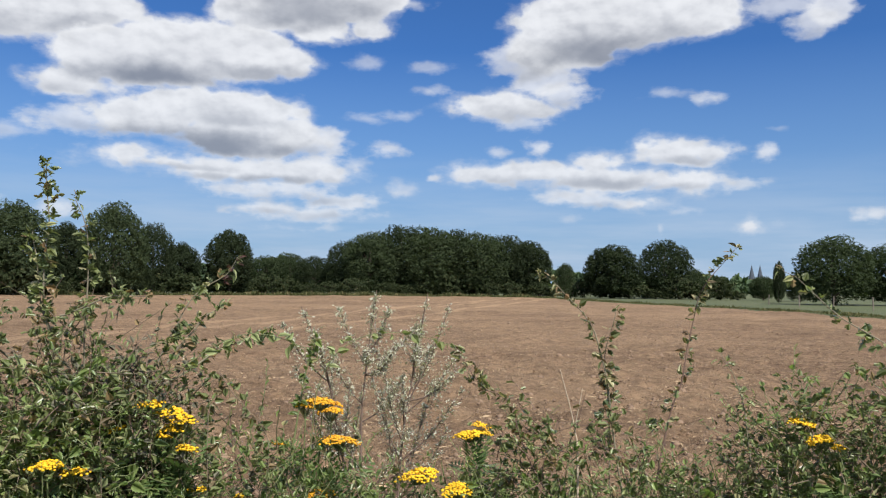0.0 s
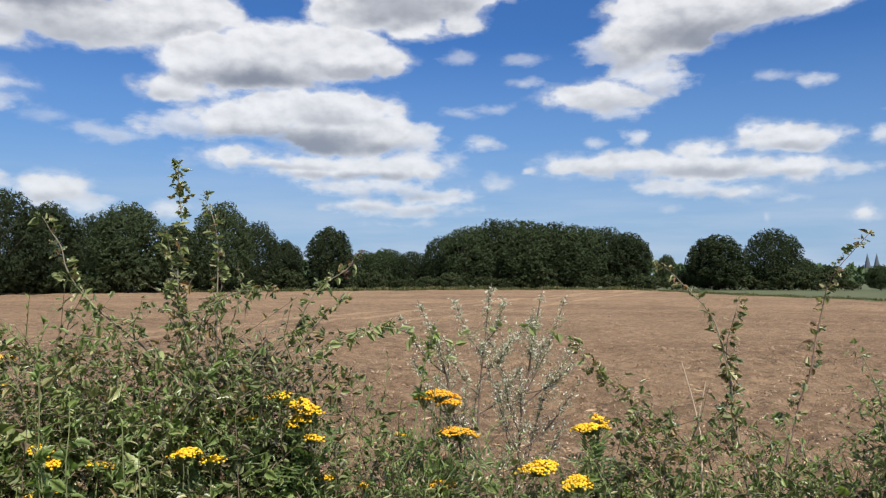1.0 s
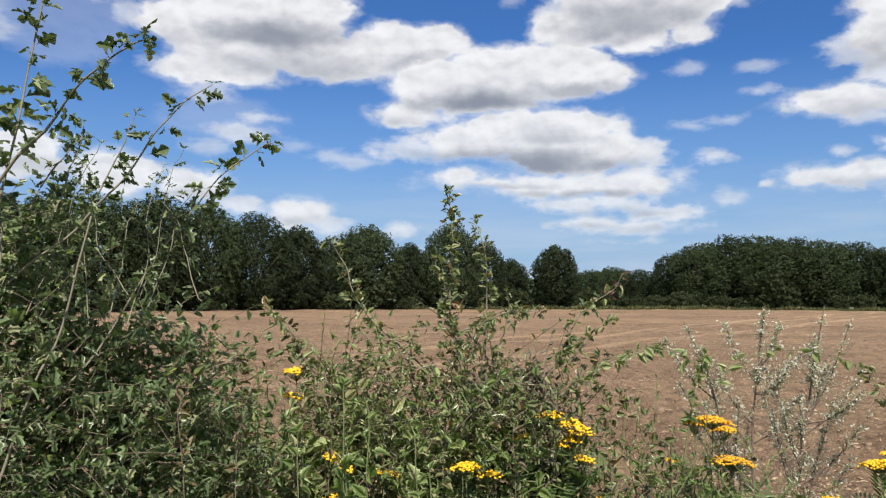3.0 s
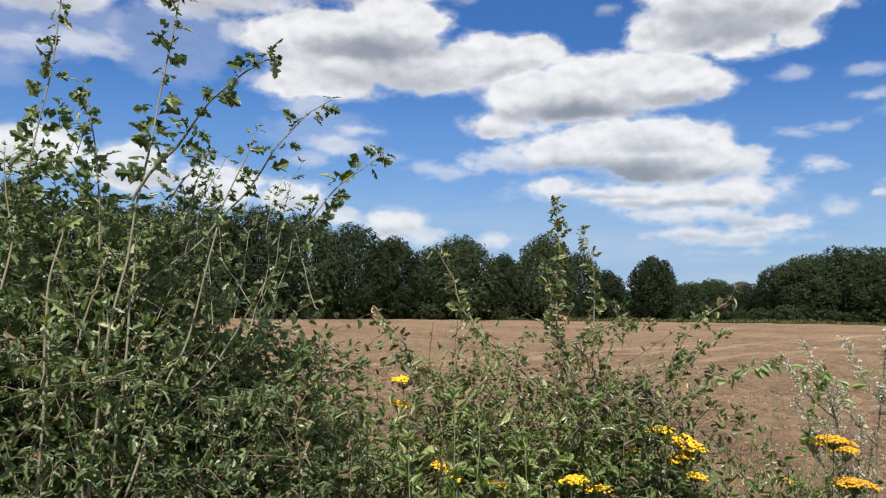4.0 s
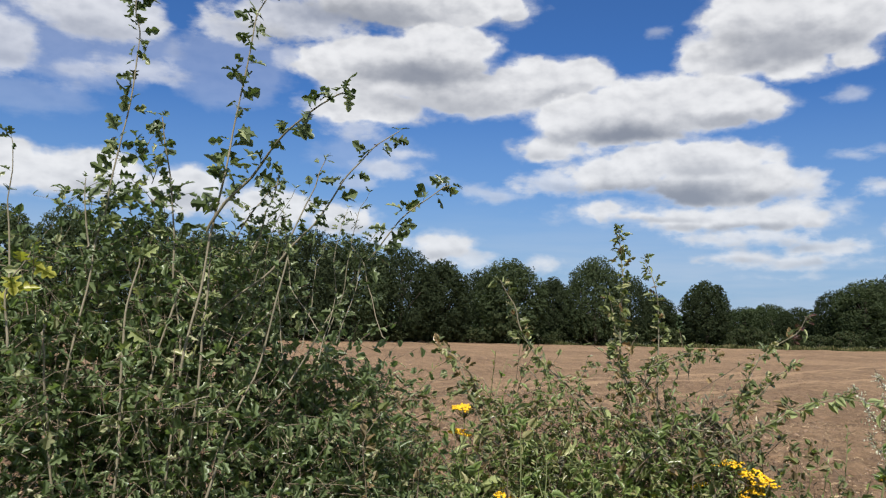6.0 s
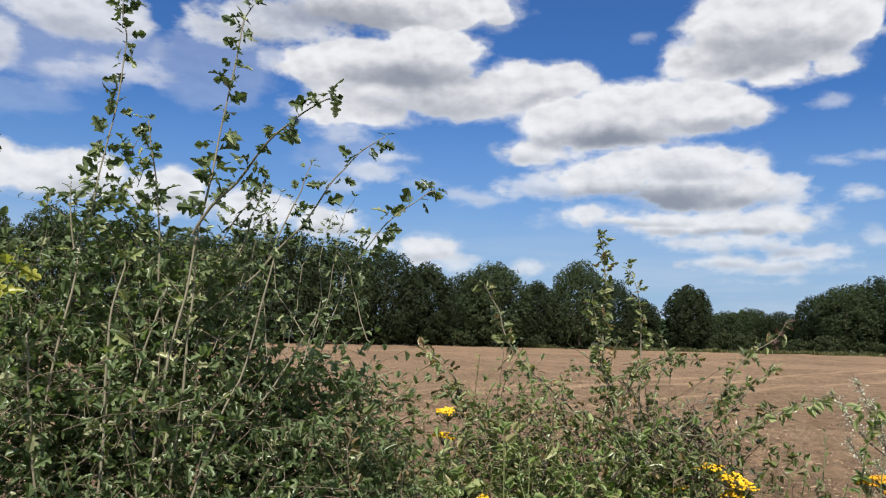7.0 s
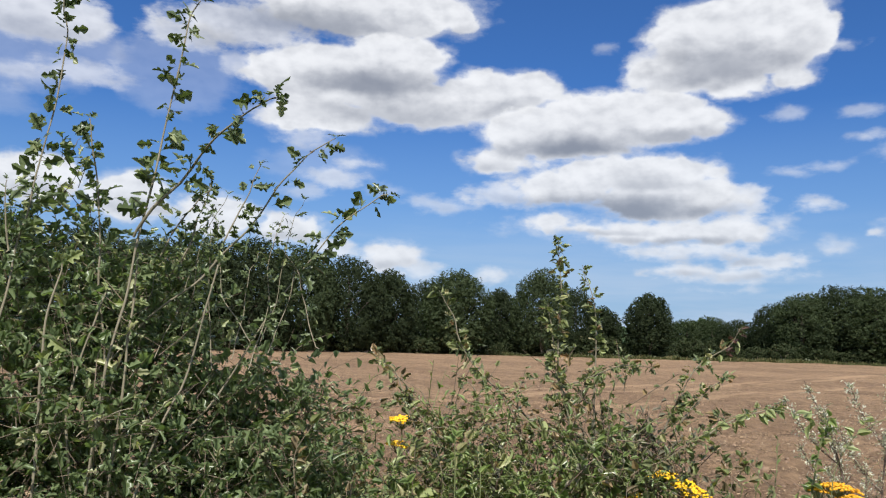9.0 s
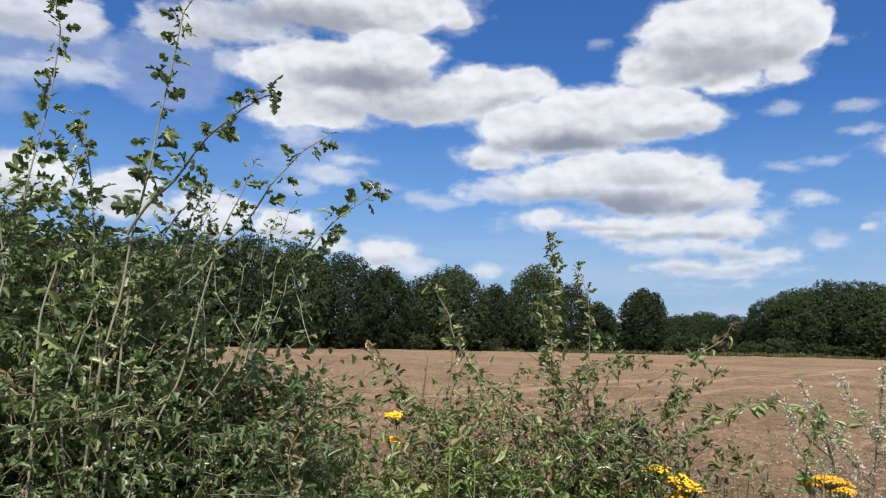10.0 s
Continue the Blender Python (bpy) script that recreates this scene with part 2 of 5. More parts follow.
    beyond = mnode(g, "MAXIMUM", span(g, mnode(g, "ABSOLUTE", mnode(g, "ADD", side.outputs[0], 17.0)), 50.0, 62.0), span(g, side.outputs[1], 25.0, 33.0))
    loose = noise_node(g, vnode(g, "MULTIPLY", place, (0.6, 1.0, 1.0)), 0.09, 6.0, 0.55)
    loose = span(g, loose, 0.45, 0.56)
    cover = mnode(g, "SUBTRACT", 1.0, clear)
    cover = mnode(g, "MULTIPLY_ADD", mnode(g, "SUBTRACT", loose, cover), beyond, cover)
    link(g, cover, go.inputs[0])
    link(g, shade, go.inputs[1])
    return g


def make_world():
    w = bpy.data.worlds.new("sky")
    w.use_nodes = True
    t = w.node_tree
    t.nodes.clear()
    sky = t.nodes.new("ShaderNodeTexSky")
    sky.sky_type, sky.sun_disc = "NISHITA", False
    sky.sun_elevation, sky.sun_rotation = radians(SUN_EL), radians(SUN_AZ)
    sky.air_density, sky.dust_density, sky.ozone_density = 1.0, 0.6, 3.0
    co = t.nodes.new("ShaderNodeTexCoord")
    sep = t.nodes.new("ShaderNodeSeparateXYZ")
    link(t, co.outputs["Generated"], sep.inputs[0])
    az = mnode(t, "MULTIPLY", mnode(t, "ARCTAN2", sep.outputs[0], sep.outputs[1]), 57.2958)
    el = mnode(t, "MULTIPLY", mnode(t, "ARCSINE", sep.outputs[2]), 57.2958)
    comb = t.nodes.new("ShaderNodeCombineXYZ")
    link(t, az, comb.inputs[0])
    link(t, el, comb.inputs[1])
    here = t.nodes.new("ShaderNodeGroup")
    here.node_tree = cloud_group()
    link(t, comb.outputs[0], here.inputs[0])
    tone = mixc(t, here.outputs[1], CLOUD_LIT, CLOUD_SHADE)
    haze = span(t, el, 0.0, 16.0, 0.8, 0.0, False)
    blue = mixc(t, haze, vnode(t, "MULTIPLY", sky.outputs[0], SKY_TINT), HORIZON)
    streaks = noise_node(t, vnode(t, "MULTIPLY", comb.outputs[0], (0.07, 0.55, 1.0)), 1.0, 4.0, 0.55)   # thin veil low down
    veil = mnode(t, "MULTIPLY", span(t, streaks, 0.3, 0.7, 0.25, 0.85), span(t, el, 1.0, 10.0, 1.0, 0.0))
    blue = mixc(t, veil, blue, VEIL)
    tone = mixc(t, mnode(t, "MULTIPLY", haze, 0.3), tone, VEIL)
    both = mixc(t, here.outputs[0], blue, tone)
    bg, out = t.nodes.new("ShaderNodeBackground"), t.nodes.new("ShaderNodeOutputWorld")
    bg.inputs[1].default_value = 0.08
    link(t, both, bg.inputs[0])
    link(t, bg.outputs[0], out.inputs[0])
    scene.world = w
    w.cycles.sampling_method, w.cycles.sample_map_resolution = "MANUAL", 512


CLOUD_WIDER, CLOUD_TALLER, VEIL = 1.0, 0.97, (5.0, 6.0, 7.4)
CLOUD_LIT, CLOUD_SHADE = (8.9, 8.95, 9.1), (2.0, 2.25, 2.85)
HORIZON, SKY_TINT = (2.9, 4.5, 6.6), (0.36, 0.65, 1.05)
make_world()
sun = bpy.data.lights.new("sun", "SUN")
sun.energy, sun.angle, sun.color = 5.0, radians(0.6), (1.0, 0.955, 0.87)
sun_ob = new("sun", sun)
sd = Vector((math.sin(radians(SUN_AZ)) * math.cos(radians(SUN_EL)), math.cos(radians(SUN_AZ)) * math.cos(radians(SUN_EL)), math.sin(radians(SUN_EL))))
sun_ob.matrix_world = look(sd * 50, (0, 0, 0))


# ---- materials ----
def material(name):
    m = bpy.data.materials.new(name)
    m.use_nodes = True
    t = m.node_tree
    return m, t, t.nodes["Principled BSDF"]


def shade_leaf(name, dark, light, odd, odd_share=0.08, rough=0.42, through_share=0.3, gloss=0.5):
    """Leaf: colour drifts from leaf to leaf and across each blade; light comes through."""
    m, t, p = material(name)
    geo, info = t.nodes.new("ShaderNodeNewGeometry"), t.nodes.new("ShaderNodeObjectInfo")
    r = mnode(t, "FRACT", mnode(t, "ADD", geo.outputs["Random Per Island"], info.outputs["Random"]))
    big = noise_node(t, geo.outputs["Position"], 2.3, 3.0)
    fine = noise_node(t, geo.outputs["Position"], 160.0, 3.0)
    k = mnode(t, "ADD", mnode(t, "MULTIPLY", r, 0.6), mnode(t, "MULTIPLY", big, 0.5), clamp=True)
    col = mixc(t, k, dark, light)
    pick = mnode(t, "FRACT", mnode(t, "MULTIPLY", r, 17.31))
    col = mixc(t, mnode(t, "LESS_THAN", pick, odd_share), col, odd)
    col = mixc(t, span(t, fine, 0.35, 0.7, 0.0, 0.35), col, dark)
    link(t, col, p.inputs["Base Color"])
    p.inputs["Roughness"].default_value = rough
    p.inputs["Specular IOR Level"].default_value = gloss
    tr = t.nodes.new("ShaderNodeBsdfTranslucent")
    link(t, mixc(t, 1.0, col, (1.1, 1.25, 0.6), "MULTIPLY"), tr.inputs[0])
    mx = t.nodes.new("ShaderNodeMixShader")
    mx.inputs[0].default_value = through_share
    link(t, p.outputs[0], mx.inputs[1])
    link(t, tr.outputs[0], mx.inputs[2])
    link(t, mx.outputs[0], t.nodes["Material Output"].inputs[0])
    return m


def shade_bark(name, a, b, scale=60.0, rough=0.8):
    m, t, p = material(name)
    geo = t.nodes.new("ShaderNodeNewGeometry")
    n1, n2 = noise_node(t, geo.outputs["Position"], scale, 4.0, 0.65), noise_node(t, geo.outputs["Position"], scale * 0.12, 2.0)
    col = mixc(t, mnode(t, "MULTIPLY_ADD", n1, 0.8, mnode(t, "MULTIPLY", n2, 0.3), clamp=True), a, b)
    link(t, col, p.inputs["Base Color"])
    p.inputs["Roughness"].default_value = rough
    bump = t.nodes.new("ShaderNodeBump")
    bump.inputs["Strength"].default_value, bump.inputs["Distance"].default_value = 0.4, 0.003
    link(t, n1, bump.inputs["Height"])
    link(t, bump.outputs[0], p.inputs["Normal"])
    return m


def shade_soil(name):
    m, t, p = material(name)
    geo = t.nodes.new("ShaderNodeNewGeometry")
    pos = geo.outputs["Position"]
    crumbs = noise_node(t, pos, 7.0, 9.0, 0.74)
    patches = noise_node(t, pos, 0.55, 4.0, 0.55)
    wide = noise_node(t, vnode(t, "MULTIPLY", pos, (0.05, 0.11, 0.0)), 1.0, 3.0)
    rows = noise_node(t, vnode(t, "MULTIPLY", pos, (1.3, 1.0, 0.0)), 1.3, 7.0, 0.68)
    grit = noise_node(t, pos, 34.0, 5.0, 0.7)
    col = mixc(t, span(t, crumbs, 0.38, 0.60), SOIL_DARK, SOIL_LIGHT)
    col = mixc(t, span(t, grit, 0.54, 0.7, 0.0, 0.7), col, SOIL_STRAW)
    col = mixc(t, span(t, rows, 0.42, 0.66, 0.0, 0.4), col, SOIL_STRAW)
    col = mixc(t, span(t, patches, 0.42, 0.66, 0.0, 0.4), col, SOIL_DARK)
    col = mixc(t, span(t, wide, 0.35, 0.65, 0.0, 0.35), col, SOIL_STRAW)
    mottle = noise_node(t, vnode(t, "ADD", pos, (3.7, 1.3, 0.0)), 3.2, 8.0, 0.7)
    col = mixc(t, span(t, mottle, 0.5, 0.62, 0.0, 0.4), col, SOIL_DARK)
    col = mixc(t, span(t, mottle, 0.48, 0.34, 0.0, 0.4), col, SOIL_STRAW)
    for tx, ty, tc in WHEEL_TRACKS:   # pressed pale wheel tracks
        off = mnode(t, "ADD", vnode(t, "DOT_PRODUCT", pos, (tx, ty, 0.0)), mnode(t, "MULTIPLY_ADD", patches, 0.5, -tc - 0.25))
        col = mixc(t, span(t, mnode(t, "ABSOLUTE", off), 0.15, 0.45, 0.55, 0.0), col, SOIL_STRAW)
    link(t, col, p.inputs["Base Color"])
    p.inputs["Roughness"].default_value = 0.95
    p.inputs["Specular IOR Level"].default_value = 0.15
    bump = t.nodes.new("ShaderNodeBump")
    bump.inputs["Strength"].default_value, bump.inputs["Distance"].default_value = 1.0, 0.11
    link(t, mnode(t, "ADD", crumbs, mnode(t, "MULTIPLY", rows, 0.9)), bump.inputs["Height"])
    link(t, bump.outputs[0], p.inputs["Normal"])
    return m


def shade_turf(name, a, b, c):
    m, t, p = material(name)
    geo = t.nodes.new("ShaderNodeNewGeometry")
    n1, n2 = noise_node(t, geo.outputs["Position"], 14.0, 6.0, 0.7), noise_node(t, geo.outputs["Position"], 0.22, 4.0, 0.6)
    col = mixc(t, span(t, n2, 0.35, 0.65), mixc(t, n1, a, b), mixc(t, n1, a, c))
    link(t, col, p.inputs["Base Color"])
    p.inputs["Roughness"].default_value = 0.9
    bump = t.nodes.new("ShaderNodeBump")
    bump.inputs["Strength"].default_value, bump.inputs["Distance"].default_value = 0.8, 0.04
    link(t, n1, bump.inputs["Height"])
    link(t, bump.outputs[0], p.inputs["Normal"])
    return m


def shade_flower(name, a, b):
    m, t, p = material(name)
    geo = t.nodes.new("ShaderNodeNewGeometry")
    n = noise_node(t, geo.outputs["Position"], 900.0, 2.0)
    col = mixc(t, mnode(t, "MULTIPLY_ADD", geo.outputs["Random Per Island"], 0.7, mnode(t, "MULTIPLY", n, 0.4), clamp=True), a, b)
    link(t, col, p.inputs["Base Color"])
    p.inputs["Roughness"].default_value = 0.75
    return m


WHEEL_TRACKS = [(0.974, -0.229, -17.4), (0.974, -0.229, -15.6), (0.974, -0.229, -12.1)]
SOIL_DARK, SOIL_LIGHT, SOIL_STRAW = (0.095, 0.060, 0.037), (0.245, 0.155, 0.095), (0.395, 0.268, 0.160)
M_SOIL = shade_soil("tilled_soil")
M_CLOD = shade_bark("soil_clod", (0.085, 0.055, 0.036), (0.32, 0.215, 0.14), 12.0, 0.95)
M_STRAW = shade_bark("straw", (0.27, 0.19, 0.11), (0.50, 0.37, 0.225), 40.0, 0.8)
M_TURF = shade_turf("rough_grass", (0.035, 0.05, 0.016), (0.085, 0.105, 0.038), (0.14, 0.14, 0.065))
M_BLADE = shade_leaf("grass_blade", (0.08, 0.12, 0.03), (0.19, 0.24, 0.08), (0.36, 0.31, 0.17), 0.18, 0.5, 0.3)
M_MARGIN = shade_leaf("margin_grass", (0.05, 0.06, 0.022), (0.11, 0.12, 0.05), (0.2, 0.17, 0.09), 0.2, 0.8, 0.2, 0.1)
M_HAW = shade_leaf("hawthorn_leaf", (0.072, 0.108, 0.045), (0.275, 0.345, 0.16), (0.50, 0.50, 0.29), 0.11, 0.34, 0.45, 0.6)
# hawthorn leaf darkened for shoots: their shade against the sky is in the colour
M_SHADED = shade_leaf("shaded_hawthorn_leaf", (0.055, 0.082, 0.034), (0.18, 0.22, 0.10), (0.30, 0.33, 0.16), 0.08, 0.35, 0.25, 0.5)
M_OLIVE = shade_leaf("olive_leaf", (0.085, 0.112, 0.037), (0.31, 0.34, 0.142), (0.34, 0.23, 0.12), 0.13, 0.34, 0.32, 0.8)
M_BROWNING = shade_leaf("browning_leaf", (0.09, 0.065, 0.035), (0.24, 0.19, 0.10), (0.16, 0.19, 0.08), 0.35, 0.5, 0.25, 0.4)
M_YELLOWING = shade_leaf("yellowing_leaf", (0.28, 0.27, 0.04), (0.45, 0.44, 0.09), (0.25, 0.30, 0.08), 0.2, 0.4, 0.4)
M_UNDERTWIG = shade_bark("dark_twig", (0.09, 0.068, 0.046), (0.25, 0.19, 0.13))
M_HAWDK = shade_leaf("reddish_leaf", (0.06, 0.03, 0.025), (0.14, 0.06, 0.045), (0.06, 0.09, 0.03), 0.2)
M_HERB = shade_leaf("herb_leaf", (0.082, 0.136, 0.038), (0.315, 0.395, 0.13), (0.43, 0.39, 0.20), 0.15, 0.38, 0.40, 0.7)
M_PALE = shade_leaf("pale_leaf", (0.22, 0.26, 0.10), (0.38, 0.42, 0.19), (0.42, 0.42, 0.2), 0.1)
M_BRIAR = shade_leaf("briar_leaf", (0.19, 0.165, 0.075), (0.50, 0.47, 0.26), (0.27, 0.16, 0.08), 0.2, 0.4, 0.3)
M_TANSYLEAF = shade_leaf("tansy_leaf", (0.07, 0.12, 0.04), (0.15, 0.22, 0.08), (0.22, 0.26, 0.09), 0.1)
M_SILVER = shade_leaf("silver_leaf", (0.42, 0.415, 0.34), (0.70, 0.69, 0.60), (0.46, 0.38, 0.27), 0.15, 0.7, 0.3, 0.2)
M_SILVER_STEM = shade_bark("mugwort_stem", (0.085, 0.052, 0.042), (0.22, 0.155, 0.12))
M_DRIED = shade_leaf("dried_leaf", (0.07, 0.068, 0.046), (0.20, 0.19, 0.13), (0.28, 0.24, 0.17), 0.12, 0.7, 0.1, 0.2)
M_TWIG = shade_bark("hawthorn_bark", (0.10, 0.085, 0.055), (0.29, 0.255, 0.175))
M_TWIGRED = shade_bark("reddish_bark", (0.11, 0.065, 0.05), (0.25, 0.16, 0.12))
M_STALK = shade_bark("dry_stalk", (0.34, 0.25, 0.17), (0.58, 0.47, 0.35))
M_GREENSTEM = shade_bark("green_stem", (0.09, 0.11, 0.04), (0.20, 0.22, 0.09), 80.0, 0.6)
M_ORANGE = shade_flower("tansy_fading", (0.58, 0.25, 0.010), (0.74, 0.40, 0.015))
M_YELLOW = shade_flower("tansy_yellow", (0.70, 0.37, 0.008), (0.83, 0.53, 0.015))
M_TRUNK = shade_bark("tree_bark", (0.05, 0.042, 0.034), (0.16, 0.13, 0.10), 6.0)
# crown greens greyed a little, aerial haze put into the leaf colour
M_CROWN = [shade_leaf("oak_crown", (0.022, 0.032, 0.017), (0.046, 0.061, 0.030), (0.062, 0.078, 0.035), 0.06, 0.75, 0.34, 0.1),
           shade_leaf("ash_crown", (0.033, 0.048, 0.024), (0.068, 0.090, 0.043), (0.088, 0.108, 0.052), 0.06, 0.75, 0.34, 0.1)]
M_SHRUB = shade_leaf("shrub_leaf", (0.021, 0.030, 0.013), (0.046, 0.060, 0.024), (0.08, 0.08, 0.037), 0.08, 0.7, 0.22, 0.15)
# paler than the nearer crowns: the haze of distance is painted in
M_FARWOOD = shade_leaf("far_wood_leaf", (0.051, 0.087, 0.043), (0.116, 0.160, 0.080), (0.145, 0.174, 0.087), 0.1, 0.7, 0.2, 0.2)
M_SLATE = shade_bark("spire_slate", (0.035, 0.046, 0.065), (0.07, 0.085, 0.11), 0.4, 0.7)
M_CHURCH = shade_bark("church_brick", (0.14, 0.10, 0.085), (0.22, 0.16, 0.13), 0.4, 0.9)
M_POST = shade_bark("weathered_post", (0.10, 0.08, 0.065), (0.26, 0.22, 0.18), 20.0)


# ---- mesh helpers ----
RNG = np.random.default_rng(7)


def mesh_of(name, verts, faces, mat, smooth=False):
    """verts (n, 3); faces a list of tuples or an (m, k) array."""
    me = bpy.data.meshes.new(name)
    faces = np.asarray(faces)
    k = faces.shape[1]
    me.vertices.add(len(verts))
    me.vertices.foreach_set("co", np.asarray(verts, dtype=np.float32).ravel())
    me.loops.add(faces.size)
    me.loops.foreach_set("vertex_index", faces.astype(np.int32).ravel())
    me.polygons.add(len(faces))
    me.polygons.foreach_set("loop_start", np.arange(0, faces.size, k, dtype=np.int32))
    me.polygons.foreach_set("loop_total", np.full(len(faces), k, dtype=np.int32))
    if smooth:
        me.polygons.foreach_set("use_smooth", np.ones(len(faces), dtype=bool))
    me.materials.append(mat)
    me.update(calc_edges=True)
    return me


def thing(name, base, label, category, group="", kind=""):
    ob = new(name)
    ob.empty_display_size = 0.2
    ob.matrix_world = Matrix.Translation(base)
    return tagged(ob, label, category, group, kind)


def part(name, me, parent, label="", kind="", m=None):
    """One mesh under a thing or part; m: its pose in the world (the mesh is in world coordinates where it is left out)."""
    ob = new(name, me)
    ob.parent = parent
    if parent.type == "EMPTY":
        ob.matrix_parent_inverse = Matrix.Translation(-parent.matrix_basis.translation)
    if m is not None:
        ob.matrix_basis = m
    return tagged(ob, label, kind=kind)


def curve_points(pts, n):
    """n points along a smooth curve through pts (Catmull-Rom)."""
    p = np.asarray(pts, dtype=float)
    p = np.vstack([2 * p[0] - p[1], p, 2 * p[-1] - p[-2]])
    out = []
    for s in np.linspace(0, len(pts) - 1 - 1e-6, n):
        i, f = int(s), s - int(s)
        a, b, c, d = p[i], p[i + 1], p[i + 2], p[i + 3]
        out.append(0.5 * (2 * b + (c - a) * f + (2 * a - 5 * b + 4 * c - d) * f * f + (3 * b - a - 3 * c + d) * f ** 3))
    return np.array(out)


def tube(path, r0, r1, sides=6, lumps=0.0):
    """Verts and quads of a tapered tube along path."""
    path = np.asarray(path, dtype=float)
    n = len(path)
    tang = np.gradient(path, axis=0)
    tang /= np.linalg.norm(tang, axis=1)[:, None] + 1e-9
    ref = np.where(np.abs(tang[:, 2:3]) > 0.9, np.array([[1.0, 0, 0]]), np.array([[0, 0, 1.0]]))
    u = np.cross(tang, ref)
    u /= np.linalg.norm(u, axis=1)[:, None] + 1e-9
    v = np.cross(tang, u)
    r = np.linspace(r0, r1, n) * (1 + lumps * RNG.uniform(-1, 1, n))
    a = np.linspace(0, 2 * np.pi, sides, endpoint=False)
    verts = (path[:, None, :] + r[:, None, None] * (np.cos(a)[None, :, None] * u[:, None, :] + np.sin(a)[None, :, None] * v[:, None, :])).reshape(-1, 3)
    i, j = np.meshgrid(np.arange(n - 1), np.arange(sides), indexing="ij")
    k = (j + 1) % sides
    faces = np.stack([i * sides + j, i * sides + k, (i + 1) * sides + k, (i + 1) * sides + j], axis=-1).reshape(-1, 4)
    return verts, faces


def joined(pieces):
    """Joins (verts, faces) pieces with the same number of corners a face."""
    vs, fs, at = [], [], 0
    for v, f in pieces:
        vs.append(v)
        fs.append(np.asarray(f) + at)
        at += len(v)
    return np.vstack(vs), np.vstack(fs)


def frames_of(way, roll):
    """Rotation matrices (n, 3, 3) whose y axis is way, turned by roll about it; columns x, y, z."""
    way = way / (np.linalg.norm(way, axis=1)[:, None] + 1e-9)
    ref = np.where(np.abs(way[:, 2:3]) > 0.95, np.array([[1.0, 0, 0]]), np.array([[0, 0, 1.0]]))
    x = np.cross(way, ref)
    x /= np.linalg.norm(x, axis=1)[:, None] + 1e-9
    z = np.cross(x, way)
    c, s = np.cos(roll)[:, None], np.sin(roll)[:, None]
    return np.stack([x * c + z * s, way, z * c - x * s], axis=-1)


def scatter(shape, places, rots, sizes):
    """Many copies of shape (verts, faces) as one (verts, faces)."""
    v, f = shape
    v, f = np.asarray(v, float), np.asarray(f)
    n = len(places)
    out = np.einsum("nij,vj->nvi", rots, v) * np.asarray(sizes)[:, None, None] + np.asarray(places)[:, None, :]
    faces = f[None] + (np.arange(n) * len(v))[:, None, None]
    return out.reshape(-1, 3), faces.reshape(-1, f.shape[1])


def outline_leaf(side, fold=0.12, droop=0.15):
    """A blade of unit length along y from its right half's outline, folded along the midrib and drooping; triangles."""
    n = len(side)
    verts = [(0, 0, 0)] + [(0, y, -droop * y * y) for _, y in side] + [(0, 1, -droop)]
    right = [(x, y, fold * x - droop * y * y) for x, y in side]
    left = [(-x, y, fold * x - droop * y * y) for x, y in side]
    verts += right + left
    faces = []
    for base in (n + 2, 2 * n + 2):
        faces += [(0, base, 1), (n + 1, n, base + n - 1)]
        for i in range(n - 1):
            faces += [(1 + i, base + i, base + i + 1), (1 + i, base + i + 1, 2 + i)]
    return np.array(verts, float), np.array(faces)


L_HAW = outline_leaf([(0.015, 0.20), (0.10, 0.27), (0.33, 0.33), (0.37, 0.41), (0.15, 0.47), (0.12, 0.53), (0.31, 0.63), (0.33, 0.72), (0.14, 0.76), (0.19, 0.88), (0.09, 0.96)], 0.4, 0.5)
L_HAW2 = outline_leaf([(0.015, 0.22), (0.22, 0.33), (0.31, 0.43), (0.13, 0.52), (0.13, 0.59), (0.30, 0.70), (0.25, 0.80), (0.11, 0.93)], -0.35, 0.45)
L_MASS = outline_leaf([(0.38, 0.32), (0.20, 0.50), (0.29, 0.78)], 0.25, 0.3)
L_DEEP = outline_leaf([(0.38, 0.34), (0.25, 0.76)], 0.35, 0.35)
L_TINY = outline_leaf([(0.34, 0.36), (0.30, 0.7)], 0.25, 0.35)
L_SMALL = outline_leaf([(0.05, 0.15), (0.34, 0.5), (0.2, 0.82)], 0.2, 0.25)
L_OVATE = outline_leaf([(0.06, 0.06), (0.30, 0.25), (0.30, 0.5), (0.16, 0.8)], 0.2, 0.35)
L_TOOTH = outline_leaf([(0.10, 0.04), (0.31, 0.13), (0.26, 0.20), (0.37, 0.30), (0.29, 0.36), (0.34, 0.47), (0.24, 0.53), (0.26, 0.63), (0.16, 0.69), (0.15, 0.80), (0.05, 0.88)], 0.3, 0.45)
L_LANCE = outline_leaf([(0.06, 0.2), (0.09, 0.5), (0.05, 0.8)], 0.3, 0.25)
L_BIT = (np.array([(0, 0, 0), (0.22, 0.45, 0.05), (0, 1, -0.1), (-0.22, 0.45, 0.05)], float), np.array([(0, 1, 2), (0, 2, 3)]))
L_NARROW = (L_BIT[0] * np.array([0.65, 1.0, 1.0]), L_BIT[1])
L_SLIVER = (L_BIT[0] * np.array([0.4, 1.0, 1.0]), L_BIT[1])
